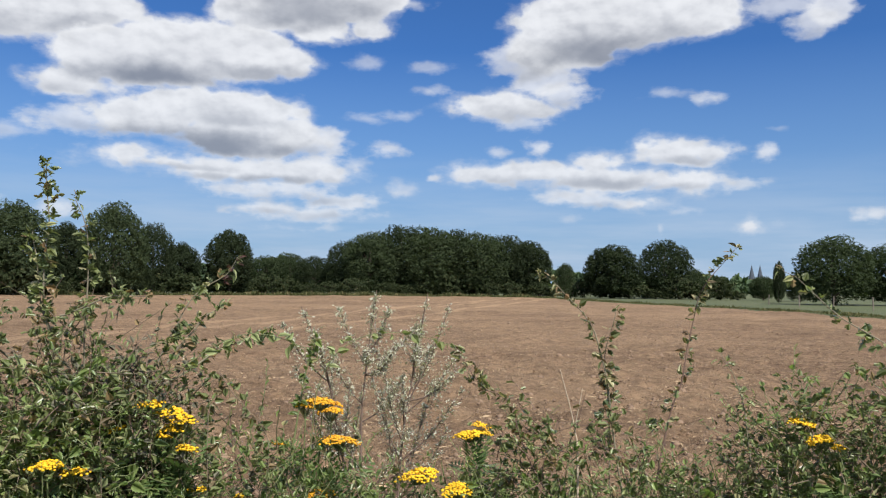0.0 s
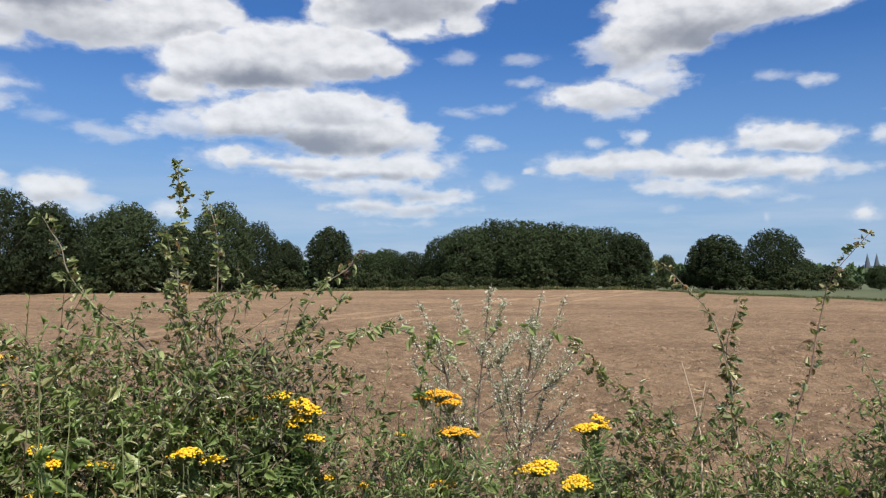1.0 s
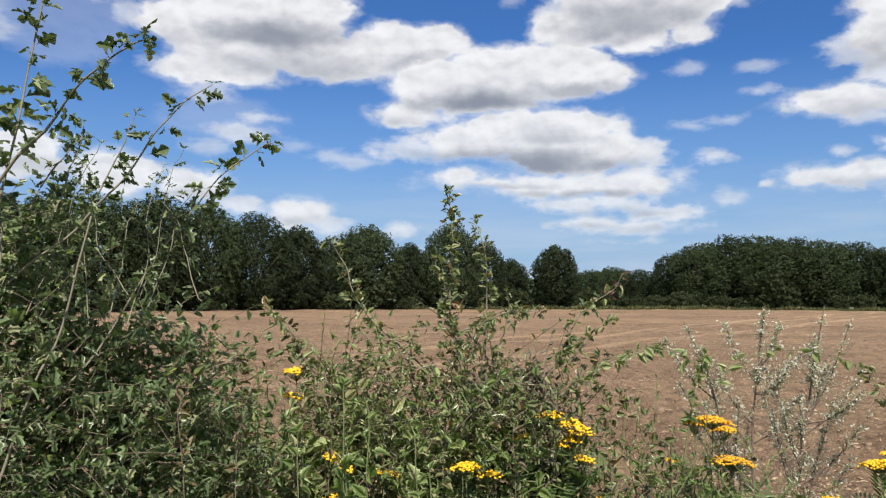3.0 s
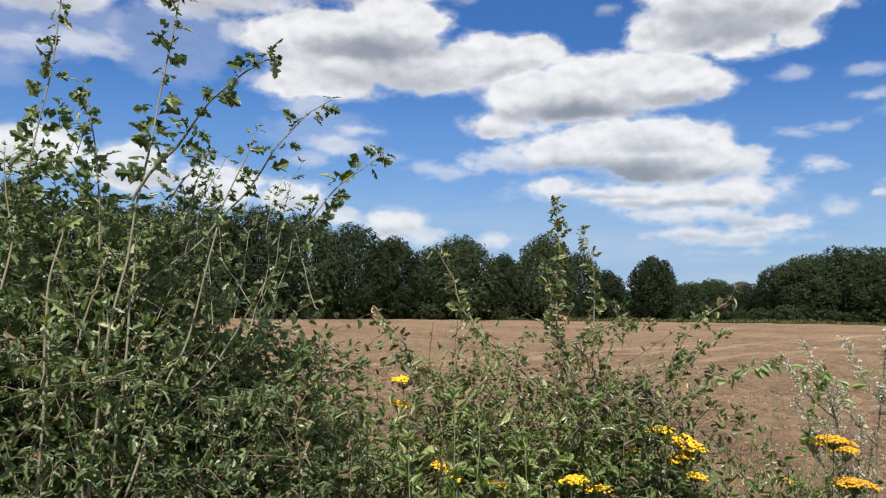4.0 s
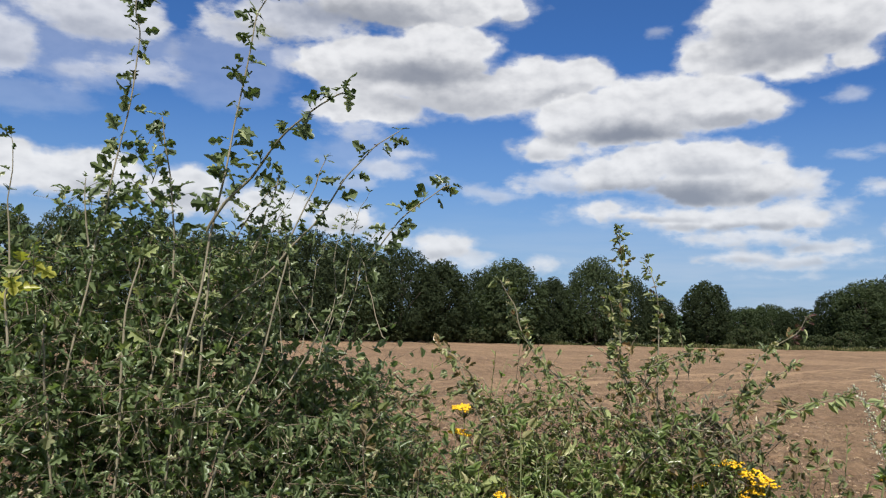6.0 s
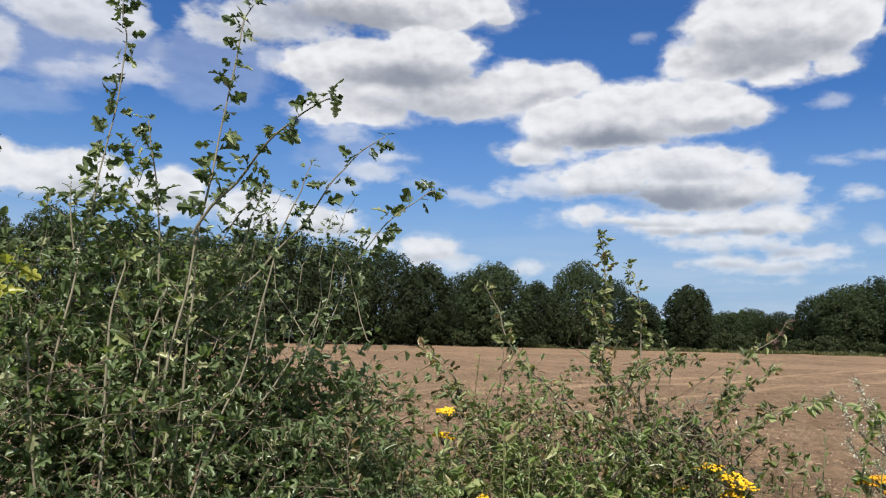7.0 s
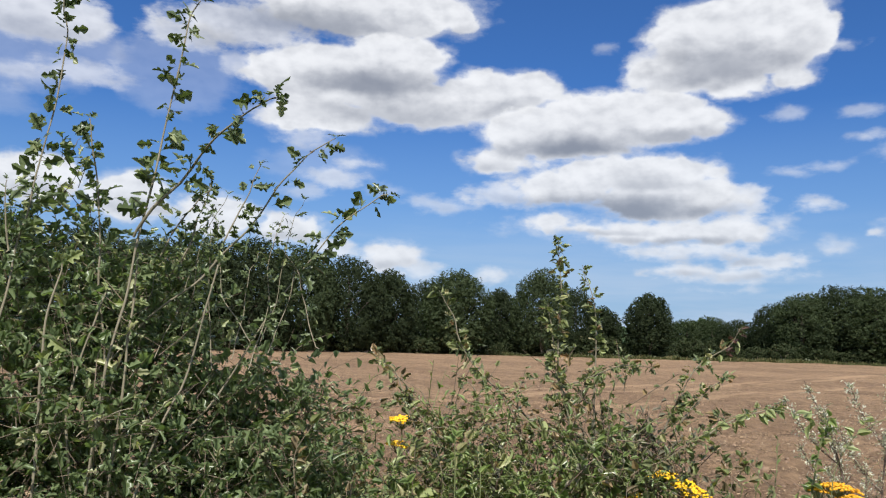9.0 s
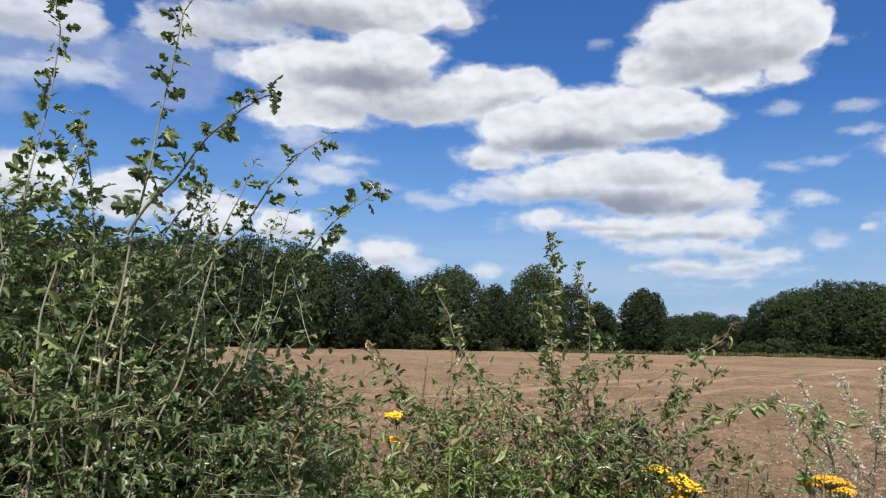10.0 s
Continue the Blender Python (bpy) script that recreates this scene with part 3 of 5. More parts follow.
# pinnate blade of a tansy
L_TANSY = joined([(np.array([(0.012, 0, 0), (-0.012, 0, 0), (0, 1, -0.2)], float), np.array([(0, 1, 2)]))] + [
    (np.stack([sx * (L_BIT[0][:, 1] * ln) * 0.85 + L_BIT[0][:, 0] * 0.0, y + L_BIT[0][:, 1] * ln * 0.5 + L_BIT[0][:, 0] * 0.22, -0.2 * y * y + 0.1 * L_BIT[0][:, 1] * ln], axis=1), L_BIT[1])
    for y, ln in ((0.15, 0.3), (0.28, 0.38), (0.41, 0.42), (0.54, 0.40), (0.67, 0.34), (0.8, 0.26), (0.92, 0.16)) for sx in (1, -1)])


def rand_dirs(n, up=0.3):
    d = RNG.normal(size=(n, 3))
    d[:, 2] += up
    return d / np.linalg.norm(d, axis=1)[:, None]


def sprays(roots, ways, length, leaf_shape, leaf_size, step=0.022, sag=0.25, twig_r=0.0016, jitter=0.9, turn=0.6):
    """Leafy twigs: from every root a bent twig with leaves on alternate sides. Returns twig piece and leaf piece."""
    n = len(roots)
    length = np.asarray(length)
    k = 3
    s = np.linspace(0, 1, k)
    bend = RNG.normal(size=(n, 3)) * 0.25
    bend[:, 2] -= sag
    path = roots[:, None, :] + (ways * length[:, None])[:, None, :] * s[None, :, None] + (bend * length[:, None])[:, None, :] * (s ** 2)[None, :, None]
    # three-sided twigs
    side = np.cross(ways, RNG.normal(size=(n, 3)))
    side /= np.linalg.norm(side, axis=1)[:, None] + 1e-9
    other = np.cross(ways, side)
    a = np.array([0, 2.094, 4.189])
    ring = np.cos(a)[None, :, None] * side[:, None, :] + np.sin(a)[None, :, None] * other[:, None, :]
    rad = twig_r * np.linspace(1, 0.45, k)
    tv = path[:, :, None, :] + rad[None, :, None, None] * ring[:, None, :, :]
    i, j = np.meshgrid(np.arange(k - 1), np.arange(3), indexing="ij")
    f = np.stack([i * 3 + j, i * 3 + (j + 1) % 3, (i + 1) * 3 + (j + 1) % 3, (i + 1) * 3 + j], axis=-1).reshape(-1, 4)
    tf = (f[None] + (np.arange(n) * k * 3)[:, None, None]).reshape(-1, 4)
    # leaves
    m = max(2, int(np.mean(length) / step))
    u = np.clip((np.arange(m)[None, :] + RNG.uniform(0, 1, (n, m))) / m, 0.08, 1.0)
    p = roots[:, None, :] + (ways * length[:, None])[:, None, :] * u[:, :, None] + (bend * length[:, None])[:, None, :] * (u ** 2)[:, :, None]
    d = ways[:, None, :] * 0.55 + RNG.normal(size=(n, m, 3)) * jitter
    p, d = p.reshape(-1, 3), d.reshape(-1, 3)
    size = leaf_size * RNG.uniform(0.6, 1.25, len(p))
    return (tv.reshape(-1, 3), tf), scatter(leaf_shape, p, frames_of(d, RNG.normal(0, turn, len(p))), size)


# ---- ground: one sheet to the horizon ----
FIELD = [(-160.0, 60.0), (-95.0, 78.0), (-60.0, 90.0), (-37.0, 107.0), (-8.0, 130.0), (14.0, 131.0), (18.5, 100.0), (21.5, 80.0), (25.0, 70.0), (26.5, 58.0), (26.0, 48.0), (27.0, 20.0),
         (22.0, 5.5), (8.0, 4.9), (2.0, 4.1), (-0.6, 3.4), (-2.2, 2.6), (-3.6, 0.6), (-5.0, -4.0), (-8.0, -14.0), (-40.0, -60.0), (-160.0, -60.0)]


def in_field(x, y):
    inside = np.zeros(x.shape, bool)
    for (x0, y0), (x1, y1) in zip(FIELD, FIELD[1:] + FIELD[:1]):
        crosses = (y0 > y) != (y1 > y)
        inside ^= crosses & (x < (x1 - x0) * (y - y0) / (y1 - y0 + 1e-12) + x0)
    return inside


def waves(x, y, sizes, seed):
    """Cheap smooth random height, summed from turned sine waves."""
    rng = np.random.default_rng(seed)
    h = np.zeros_like(x)
    for size in sizes:
        for _ in range(5):
            a, ph = rng.uniform(0, 6.283, 2)
            k = 6.283 / (size * rng.uniform(0.7, 1.4))
            h += size * np.sin(k * (x * np.cos(a) + y * np.sin(a)) + ph)
    return h


def ground_height(x, y):
    r = np.hypot(x, y)
    h = waves(x, y, (0.24, 0.4, 0.8), 3) * (0.026 * np.exp(-r / 14.0) + 0.014 * np.exp(-r / 45.0))
    h += 0.0045 * waves(x, y, (2.6, 6.0), 4) * np.clip(r / 20, 0, 1)
    return h * in_field(x, y)


def build_ground():
    az = np.concatenate([np.arange(-72, 42, 0.3), np.arange(42, 288, 2.0)])
    rad = np.concatenate([[0.0], 1.2 * 1.017 ** np.arange(0, 300), [230, 300, 420, 600, 900, 1400, 2200, 4000]])
    rad = rad[np.argsort(rad)]
    a, r = np.meshgrid(np.radians(az), rad, indexing="xy")
    x, y = r * np.sin(a), r * np.cos(a)
    v = np.stack([x, y, ground_height(x, y)], axis=-1).reshape(-1, 3)
    nr, na = a.shape
    i, j = np.meshgrid(np.arange(nr - 1), np.arange(na), indexing="ij")
    k = (j + 1) % na
    f = np.stack([i * na + j, i * na + k, (i + 1) * na + k, (i + 1) * na + j], axis=-1).reshape(-1, 4)[:, ::-1]
    me = mesh_of("ground", v, f, M_TURF, True)
    me.materials.append(M_SOIL)
    c = v[f].mean(axis=1)
    me.polygons.foreach_set("material_index", in_field(c[:, 0], c[:, 1]).astype(np.int32))
    me.update()
    tagged(new("ground", me), "bare tilled brown field ringed by rough grass", "ground", kind="structure")


build_ground()


def lump(seed):
    """A small angular clod, eight faces."""
    rng = random.Random(seed)
    v = [(rng.uniform(0.35, 0.6), 0.05, 0), (0.0, rng.uniform(0.35, 0.6), 0.08), (-rng.uniform(0.35, 0.6), 0, -0.05), (0.06, -rng.uniform(0.35, 0.6), 0), (0.08, 0.05, rng.uniform(0.3, 0.5)), (0, 0, -0.35)]
    f = [(0, 1, 4), (1, 2, 4), (2, 3, 4), (3, 0, 4), (1, 0, 5), (2, 1, 5), (3, 2, 5), (0, 3, 5)]
    return np.array(v, float), np.array(f)


def field_spots(n, near, far_, power=0.5):
    az = np.radians(RNG.uniform(-66, 34, n * 2))
    r = near + (far_ - near) * RNG.uniform(0, 1, n * 2) ** (1 / power) if power < 1 else RNG.uniform(near, far_, n * 2)
    x, y = r * np.sin(az), r * np.cos(az)
    ok = in_field(x, y)
    return x[ok][:n], y[ok][:n]


def build_clods():
    x, y = field_spots(26000, 3.0, 60.0, 0.5)
    z = ground_height(x, y)
    size = RNG.gamma(1.2, 0.022, len(x)) + 0.018
    rot = frames_of(rand_dirs(len(x), 0.0) * np.array([1, 1, 0.15]), RNG.uniform(-0.5, 0.5, len(x)))
    places = np.stack([x, y, z - size * 0.12], axis=1)
    pieces = [scatter(lump(s), places[s::3], rot[s::3], size[s::3]) for s in range(3)]
    tagged(new("soil_clods", mesh_of("soil_clods", *joined(pieces), M_CLOD)), "loose crumbly brown clods on the tilled field", "soil", kind="stuff")
    x, y = field_spots(56000, 3.0, 45.0, 0.5)
    z = ground_height(x, y) + 0.012
    a = RNG.uniform(0, 6.283, len(x))
    way = np.stack([np.cos(a), np.sin(a), RNG.normal(0, 0.18, len(x))], axis=1)
    bits = scatter(L_SLIVER, np.stack([x, y, z], axis=1), frames_of(way, RNG.normal(0, 0.6, len(x))), RNG.gamma(2.0, 0.015, len(x)) + 0.02)
    x, y = field_spots(12000, 3.0, 60.0, 0.5)
    way = rand_dirs(len(x), 0.9)
    way[:, 2] = np.abs(way[:, 2])
    up = scatter(L_BIT, np.stack([x, y, ground_height(x, y) - 0.005], axis=1), frames_of(way, RNG.uniform(-3, 3, len(x))), RNG.uniform(0.02, 0.055, len(x)))
    bits = joined([bits, up])
    tagged(new("straw_litter", mesh_of("straw_litter", *bits, M_STRAW)), "pale broken stubble straw strewn over the soil", "straw", kind="stuff")


build_clods()


# ---- trees ----
CLUMP = joined([
    (np.array([(-0.5, 0, 0), (0.5, 0, 0.1), (0.55, 0.9, -0.1), (-0.45, 1.0, 0.1)], float), np.array([(0, 1, 2), (0, 2, 3)])),
    (np.array([(-0.1, -0.2, 0.5), (0.1, -0.1, -0.5), (0.2, 0.9, -0.4), (-0.1, 0.8, 0.5)], float), np.array([(0, 1, 2), (0, 2, 3)])),
    (np.array([(-0.5, 0.3, -0.5), (0.4, 0.2, -0.4), (0.5, 0.4, 0.5), (-0.4, 0.5, 0.4)], float), np.array([(0, 1, 2), (0, 2, 3)])),
])
def sprig_shape(n=4):
    """A loose tuft of pointed leaves lying about one plane, unit width."""
    rng = random.Random(3)
    vs, fs = [], []
    for i in range(n):
        a, r = i * 2.4, 0.52 * math.sqrt((i + 0.5) / n)
        m = Matrix.Translation((r * math.cos(a), r * math.sin(a), rng.uniform(-0.12, 0.12))) @ Euler((rng.uniform(-0.5, 0.5), rng.uniform(-0.5, 0.5), rng.uniform(0, 6.28))).to_matrix().to_4x4()
        vs += [tuple(m @ Vector(q)) for q in ((-0.31, -0.22, 0), (0.31, -0.18, 0), (0.03, 0.38, 0))]
        fs.append((3 * i, 3 * i + 1, 3 * i + 2))
    return np.array(vs, float), np.array(fs)


SPRIG = sprig_shape()


def crown_leaves(h, r, low, lobes, count, size, seed):
    """Leaf sprigs over the lobes of a crown; h full height, r widest radius, low the crown's lower edge."""
    rng = np.random.default_rng(seed)
    mid, half = low + (h - low) * 0.44, (h - low) * 0.56
    cs, rs = [], []
    for i in range(lobes):   # boughs spread evenly over a rounded form, each ending in a heap of leaves
        up = 1.0 - 1.75 * (i + 0.5) / lobes + rng.uniform(-0.05, 0.05)
        a = i * 2.39996 + rng.uniform(-0.35, 0.35)
        flat = math.sqrt(max(0.0, 1 - up * up))
        size_ = rng.uniform(0.17, 0.31)
        q = 1.0 - size_ * rng.uniform(0.8, 1.15)
        cs.append((math.cos(a) * flat * r * q, math.sin(a) * flat * r * q, mid + up * half * q))
        rs.append((size_ * r, size_ * r, size_ * min(half, r * 1.2)))
    for k, z in ((0.76, 0.10), (0.72, -0.30), (0.58, 0.36)):
        cs.append((0, 0, mid + half * z)); rs.append((r * k, r * k, half * k * 0.8))
    cs, rs = np.array(cs), np.array(rs)
    share = rs[:, 0] * rs[:, 2]
    pick = rng.choice(len(cs), count, p=share / np.sum(share))
    d = rng.normal(size=(count, 3))
    d /= np.linalg.norm(d, axis=1)[:, None]
    p = cs[pick] + d * rs[pick] * rng.uniform(0.68, 0.98, count)[:, None]
    keep = p[:, 2] > low * 0.6
    p, d = p[keep], d[keep]
    face = d + rng.normal(size=d.shape) * 0.6 + np.array([0, 0, 0.2])   # sprigs lie along the lobe's surface
    face /= np.linalg.norm(face, axis=1)[:, None]
    way = np.cross(face, rng.normal(size=d.shape))
    way /= np.linalg.norm(way, axis=1)[:, None]
    rots = np.stack([np.cross(way, face), way, face], axis=-1)
    return scatter(SPRIG, p, rots, size * rng.uniform(0.6, 1.35, len(p)))


def tree_proto(name, h, r, low, lobes, count, size, seed, mat, label, category="tree", group="trees along the field's far edge"):
    """A tree at the origin: trunk, limbs, crown."""
    ob = thing(name, (0, 0, 0), label, category, group)
    rng = np.random.default_rng(seed + 50)
    path = [(0, 0, -0.1), (0.05 * r, 0.02 * r, low), (0.0, 0.06 * r, (low + h) / 2), (0.02 * r, 0, h * 0.85)]
    part("trunk", mesh_of("trunk", *tube(curve_points(path, 9), 0.035 * h, 0.008 * h, 8, 0.05), M_TRUNK, True), ob)
    for i in range(6):
        a = i * 1.05 + rng.uniform(-0.3, 0.3)
        z0 = low + (h - low) * rng.uniform(0.05, 0.45)
        out = r * rng.uniform(0.45, 0.75)
        limb = [(0.03 * r, 0.03 * r, z0), (math.cos(a) * out * 0.5, math.sin(a) * out * 0.5, z0 + 0.15 * h), (math.cos(a) * out, math.sin(a) * out, z0 + 0.3 * h)]
        part("limb", mesh_of("limb", *tube(curve_points(limb, 6), 0.014 * h, 0.004 * h, 5), M_TRUNK, True), ob)
    part("crown", mesh_of("crown", *crown_leaves(h, r, low, lobes, count, size * 1.25, seed), mat), ob, kind="stuff")
    return ob


def polar(az, dist):
    return math.sin(radians(az)) * dist, math.cos(radians(az)) * dist


def plant_trees():
    protos = []
    # unit trees 10 m high: radius, lower edge, lobes
    kinds = [(4.6, 0.3, 95, 0, "broad dark green oak with a lobed rounded crown"),
             (3.9, 0.4, 85, 1, "tall mid green ash with an uneven leafy crown"),
             (3.4, 0.2, 80, 0, "rounded dark green field maple reaching almost to the ground"),
             (4.3, 0.3, 100, 1, "spreading dark green lime with a billowing crown")]
    for i, (r, low, lobes, mi, label) in enumerate(kinds):
        protos.append((tree_proto("tree", 10.0, r, low, lobes, 11000, 0.19, 11 + i, M_CROWN[mi], label), r))
    # bearing, distance, top's height in degrees, half width in degrees, kind
    rows = [(-61, 82, 7.2, 3.4, 1), (-56.8, 84, 7.4, 3.0, 3), (-52, 88, 7.0, 3.2, 0), (-48, 90, 6.6, 3.0, 1), (-44.6, 96, 6.4, 3.0, 3), (-41.6, 94, 6.75, 3.1, 0),
            (-38.6, 97, 6.3, 3.0, 3), (-35.3, 100, 5.75, 2.8, 0), (-32.4, 103, 5.0, 2.1, 2)]
    rows2 = [(-27.6, 108, 5.15, 2.6, 1), (-29.6, 116, 4.3, 1.8, 0), (-24.6, 118, 3.9, 1.5, 2), (-21.8, 112, 5.3, 2.2, 3), (-19.4, 122, 4.0, 1.5, 0), (-17.6, 128, 2.8, 1.3, 2), (-14.6, 122, 3.75, 1.75, 2),
             (-12.2, 150, 2.0, 1.6, 1), (-10.6, 150, 2.2, 1.5, 3), (-8.9, 148, 2.0, 1.5, 0)]
    rows3 = [(-6.6, 142, 3.1, 1.7, 0), (-5.0, 139, 3.8, 2.2, 3), (-3.0, 142, 4.25, 2.5, 0), (-1.0, 139, 4.2, 2.5, 3), (0.9, 142, 4.0, 2.4, 0), (2.6, 139, 3.8, 2.3, 3), (4.4, 142, 3.65, 2.1, 0), (5.9, 140, 3.3, 1.7, 2),
             (8.4, 165, 1.75, 0.75, 1), (11.6, 134, 3.05, 2.1, 2), (15.1, 138, 3.35, 1.9, 0), (17.0, 150, 1.4, 0.8, 3)]
    rows4 = [(25.4, 104, 3.55, 2.5, 3), (28.6, 108, 3.0, 2.2, 1), (23.4, 130, 1.2, 0.9, 0), (31.8, 108, 3.4, 2.4, 0), (22.2, 118, 1.95, 0.42, 2), (21.2, 140, 0.95, 0.9, 1), (18.4, 150, 0.9, 1.0, 0)]
    used = set()
    rng = random.Random(4)
    for az, dist, el, half, kind in rows + rows2 + rows3 + rows4:
        x, y = polar(az, dist)
        h = 1.63 + dist * math.tan(radians(el))
        ob, r = protos[kind]
        wide = dist * math.tan(radians(half)) / r
        m = pose(x, y, 0, 0, 0, rng.uniform(0, 360)) @ Matrix.Diagonal((wide * 1.03, wide * 1.03, h / 9.9, 1.0))
        if kind in used:
            copy_thing(ob, m)
        else:
            later.append((ob, m))
            used.add(kind)
    for ob, m in later:
        ob.matrix_basis = m


later = []
plant_trees()


def shrub_rows():
    ob = thing("shrub", (0, 0, 0), "low dark green shrub at the wood's foot", "shrub", "shrubs at the wood's foot")
    part("foliage", mesh_of("foliage", *crown_leaves(2.4, 1.9, 0.1, 16, 640, 0.26, 31), M_SHRUB), ob, kind="stuff")
    for i in range(4):
        a = i * 1.6
        stem = [(0, 0, -0.05), (math.cos(a) * 0.4, math.sin(a) * 0.4, 0.8), (math.cos(a) * 0.9, math.sin(a) * 0.9, 1.5)]
        part("stem", mesh_of("stem", *tube(curve_points(stem, 5), 0.05, 0.02, 5), M_TRUNK, True), ob)
    rng = random.Random(9)
    edge = [(-68, 80), (-50, 86), (-38, 92), (-30, 101), (-22, 112), (-10, 128), (0, 133), (8, 134), (15, 131), (20, 130)]
    first = None
    az = -68.0
    while az < 20.5:
        for (a0, d0), (a1, d1) in zip(edge, edge[1:]):
            if a0 <= az <= a1:
                d = d0 + (d1 - d0) * (az - a0) / (a1 - a0)
        x, y = polar(az, d + rng.uniform(1.5, 6.0))
        s = rng.uniform(0.6, 1.6)
        m = pose(x, y, 0, 0, 0, rng.uniform(0, 360)) @ Matrix.Diagonal((s * 1.15, s * 1.15, s * rng.uniform(0.7, 1.25), 1.0))
        if first is None:
            first = m
        else:
            copy_thing(ob, m)
        az += rng.uniform(0.7, 1.25)
    ob.matrix_basis = first


shrub_rows()


def far_wood():
    """A low belt of woodland round the horizon."""
    n = 15000
    az = RNG.uniform(0, 2 * np.pi, n)
    d = RNG.uniform(330, 420, n)
    top = (8.4 + 1.8 * np.sin(az * 23) + 1.2 * np.sin(az * 61 + 1.0)) * (1 - 0.52 * np.exp(-((az - 0.355) / 0.08) ** 2))
    z = top * RNG.uniform(0.0, 1.0, n) ** 0.7
    p = np.stack([d * np.sin(az), d * np.cos(az), z], axis=1)
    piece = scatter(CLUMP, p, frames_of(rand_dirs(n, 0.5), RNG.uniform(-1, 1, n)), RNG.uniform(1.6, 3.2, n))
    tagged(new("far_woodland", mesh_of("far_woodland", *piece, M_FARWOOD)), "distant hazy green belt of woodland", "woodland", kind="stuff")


far_wood()


def church():
    x, y = polar(20.75, 900)
    ob = thing("church", (x, y, 0), "distant church with twin pointed slate spires", "church")
    for dx in (-4.0, 4.0):
        px, py = polar(20.75 + math.degrees(dx / 900), 900)
        bm = bmesh.new()
        bmesh.ops.create_cone(bm, cap_ends=True, segments=4, radius1=3.4, radius2=3.4, depth=13, matrix=Matrix.Translation((px, py, 6.5)) @ Matrix.Rotation(0.8, 4, "Z"))
        me = bpy.data.meshes.new("tower")
        bm.to_mesh(me); bm.free()
        me.materials.append(M_CHURCH)
        tower = part("tower", me, ob)
        bm = bmesh.new()
        bmesh.ops.create_cone(bm, cap_ends=True, segments=8, radius1=3.3, radius2=0.1, depth=14, matrix=Matrix.Translation((px, py, 20.0)))
        me = bpy.data.meshes.new("spire")
        bm.to_mesh(me); bm.free()
        me.materials.append(M_SLATE)
        part("spire", me, tower, "pointed slate spire")
    bm = bmesh.new()
    cx, cy = polar(20.75, 915)
    bmesh.ops.create_cube(bm, size=1.0, matrix=Matrix.Translation((cx, cy, 5.0)) @ Matrix.Rotation(radians(-20.75), 4, "Z") @ Matrix.Diagonal((13, 24, 10, 1)))
    bmesh.ops.bevel(bm, geom=[e for e in bm.edges if all(v.co.z > 9 for v in e.verts)], offset=3.0, segments=1, affect="EDGES")
    me = bpy.data.meshes.new("nave")
    bm.to_mesh(me); bm.free()
    me.materials.append(M_SLATE)
    part("nave", me, ob)


church()


def edge_grass():
    """Tall grass margins along the field's far and side edges."""
    pts = []
    for (x0, y0), (x1, y1) in zip(FIELD[1:12], FIELD[2:13]):
        n = int(math.hypot(x1 - x0, y1 - y0) * 110)
        f = RNG.uniform(0, 1, n)
        side = RNG.uniform(-0.2, 2.6, n)
        ln = math.hypot(x1 - x0, y1 - y0)
        nx, ny = -(y1 - y0) / ln, (x1 - x0) / ln
        pts.append(np.stack([x0 + (x1 - x0) * f + nx * side, y0 + (y1 - y0) * f + ny * side, np.zeros(n)], axis=1))
    p = np.vstack(pts)
    short = np.where((p[:, 0] > 13.5) & (p[:, 1] < 128.0), 0.4, 1.0)   # mown beside the pasture
    way = rand_dirs(len(p), 1.6)
    piece = scatter(L_SLIVER, p, frames_of(way, RNG.uniform(-3, 3, len(p))) * np.array([1.6, 1, 1])[None, None, :], short * RNG.uniform(0.25, 0.6, len(p)) * (1.0 + 0.5 * np.sin(p[:, 0] * 0.9) * np.sin(p[:, 1] * 0.63 + p[:, 0] * 0.31)))
    tagged(new("grass_margin", mesh_of("grass_margin", *piece, M_MARGIN)), "long dull green grass along the field's edge", "grass", kind="stuff")


edge_grass()


def fence():
    ob = thing("fence", (38.0, 80.0, 0), "row of weathered wooden fence posts in the grass", "fence")
    for az, dist, lean in ((21.6, 96, 2), (23.4, 88, -2), (25.4, 82, 1), (27.6, 77, -1), (30.2, 72, 2)):
        x, y = polar(az, dist)
        bm = bmesh.new()
        bmesh.ops.create_cone(bm, cap_ends=True, segments=8, radius1=0.055, radius2=0.05, depth=1.2, matrix=pose(x, y, 0.55, lean, lean * 0.6, 0))
        bmesh.ops.bevel(bm, geom=[e for e in bm.edges if all(v.co.z > 1.1 for v in e.verts)], offset=0.012, segments=1, affect="EDGES")
        me = bpy.data.meshes.new("post")
        bm.to_mesh(me); bm.free()
        me.materials.append(M_POST)
        part("post", me, ob)


fence()


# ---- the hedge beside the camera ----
LEAF_HAW = [mesh_of("leaf", *L_HAW, M_SHADED), mesh_of("leaf", *L_HAW2, M_SHADED)]
LEAF_RED = [mesh_of("leaf", *L_HAW, M_HAWDK)]
LEAF_YELLOW = [mesh_of("leaf", *L_HAW, M_YELLOWING)]
LEAF_ROSE = [mesh_of("leaf", *L_OVATE, M_BRIAR), mesh_of("leaf", *L_HAW2, M_OLIVE), mesh_of("leaf", *L_HAW2, M_BRIAR), mesh_of("leaf", *L_HAW2, M_SHADED), mesh_of("leaf", *L_OVATE, M_BRIAR), mesh_of("leaf", *L_OVATE, M_BROWNING)]
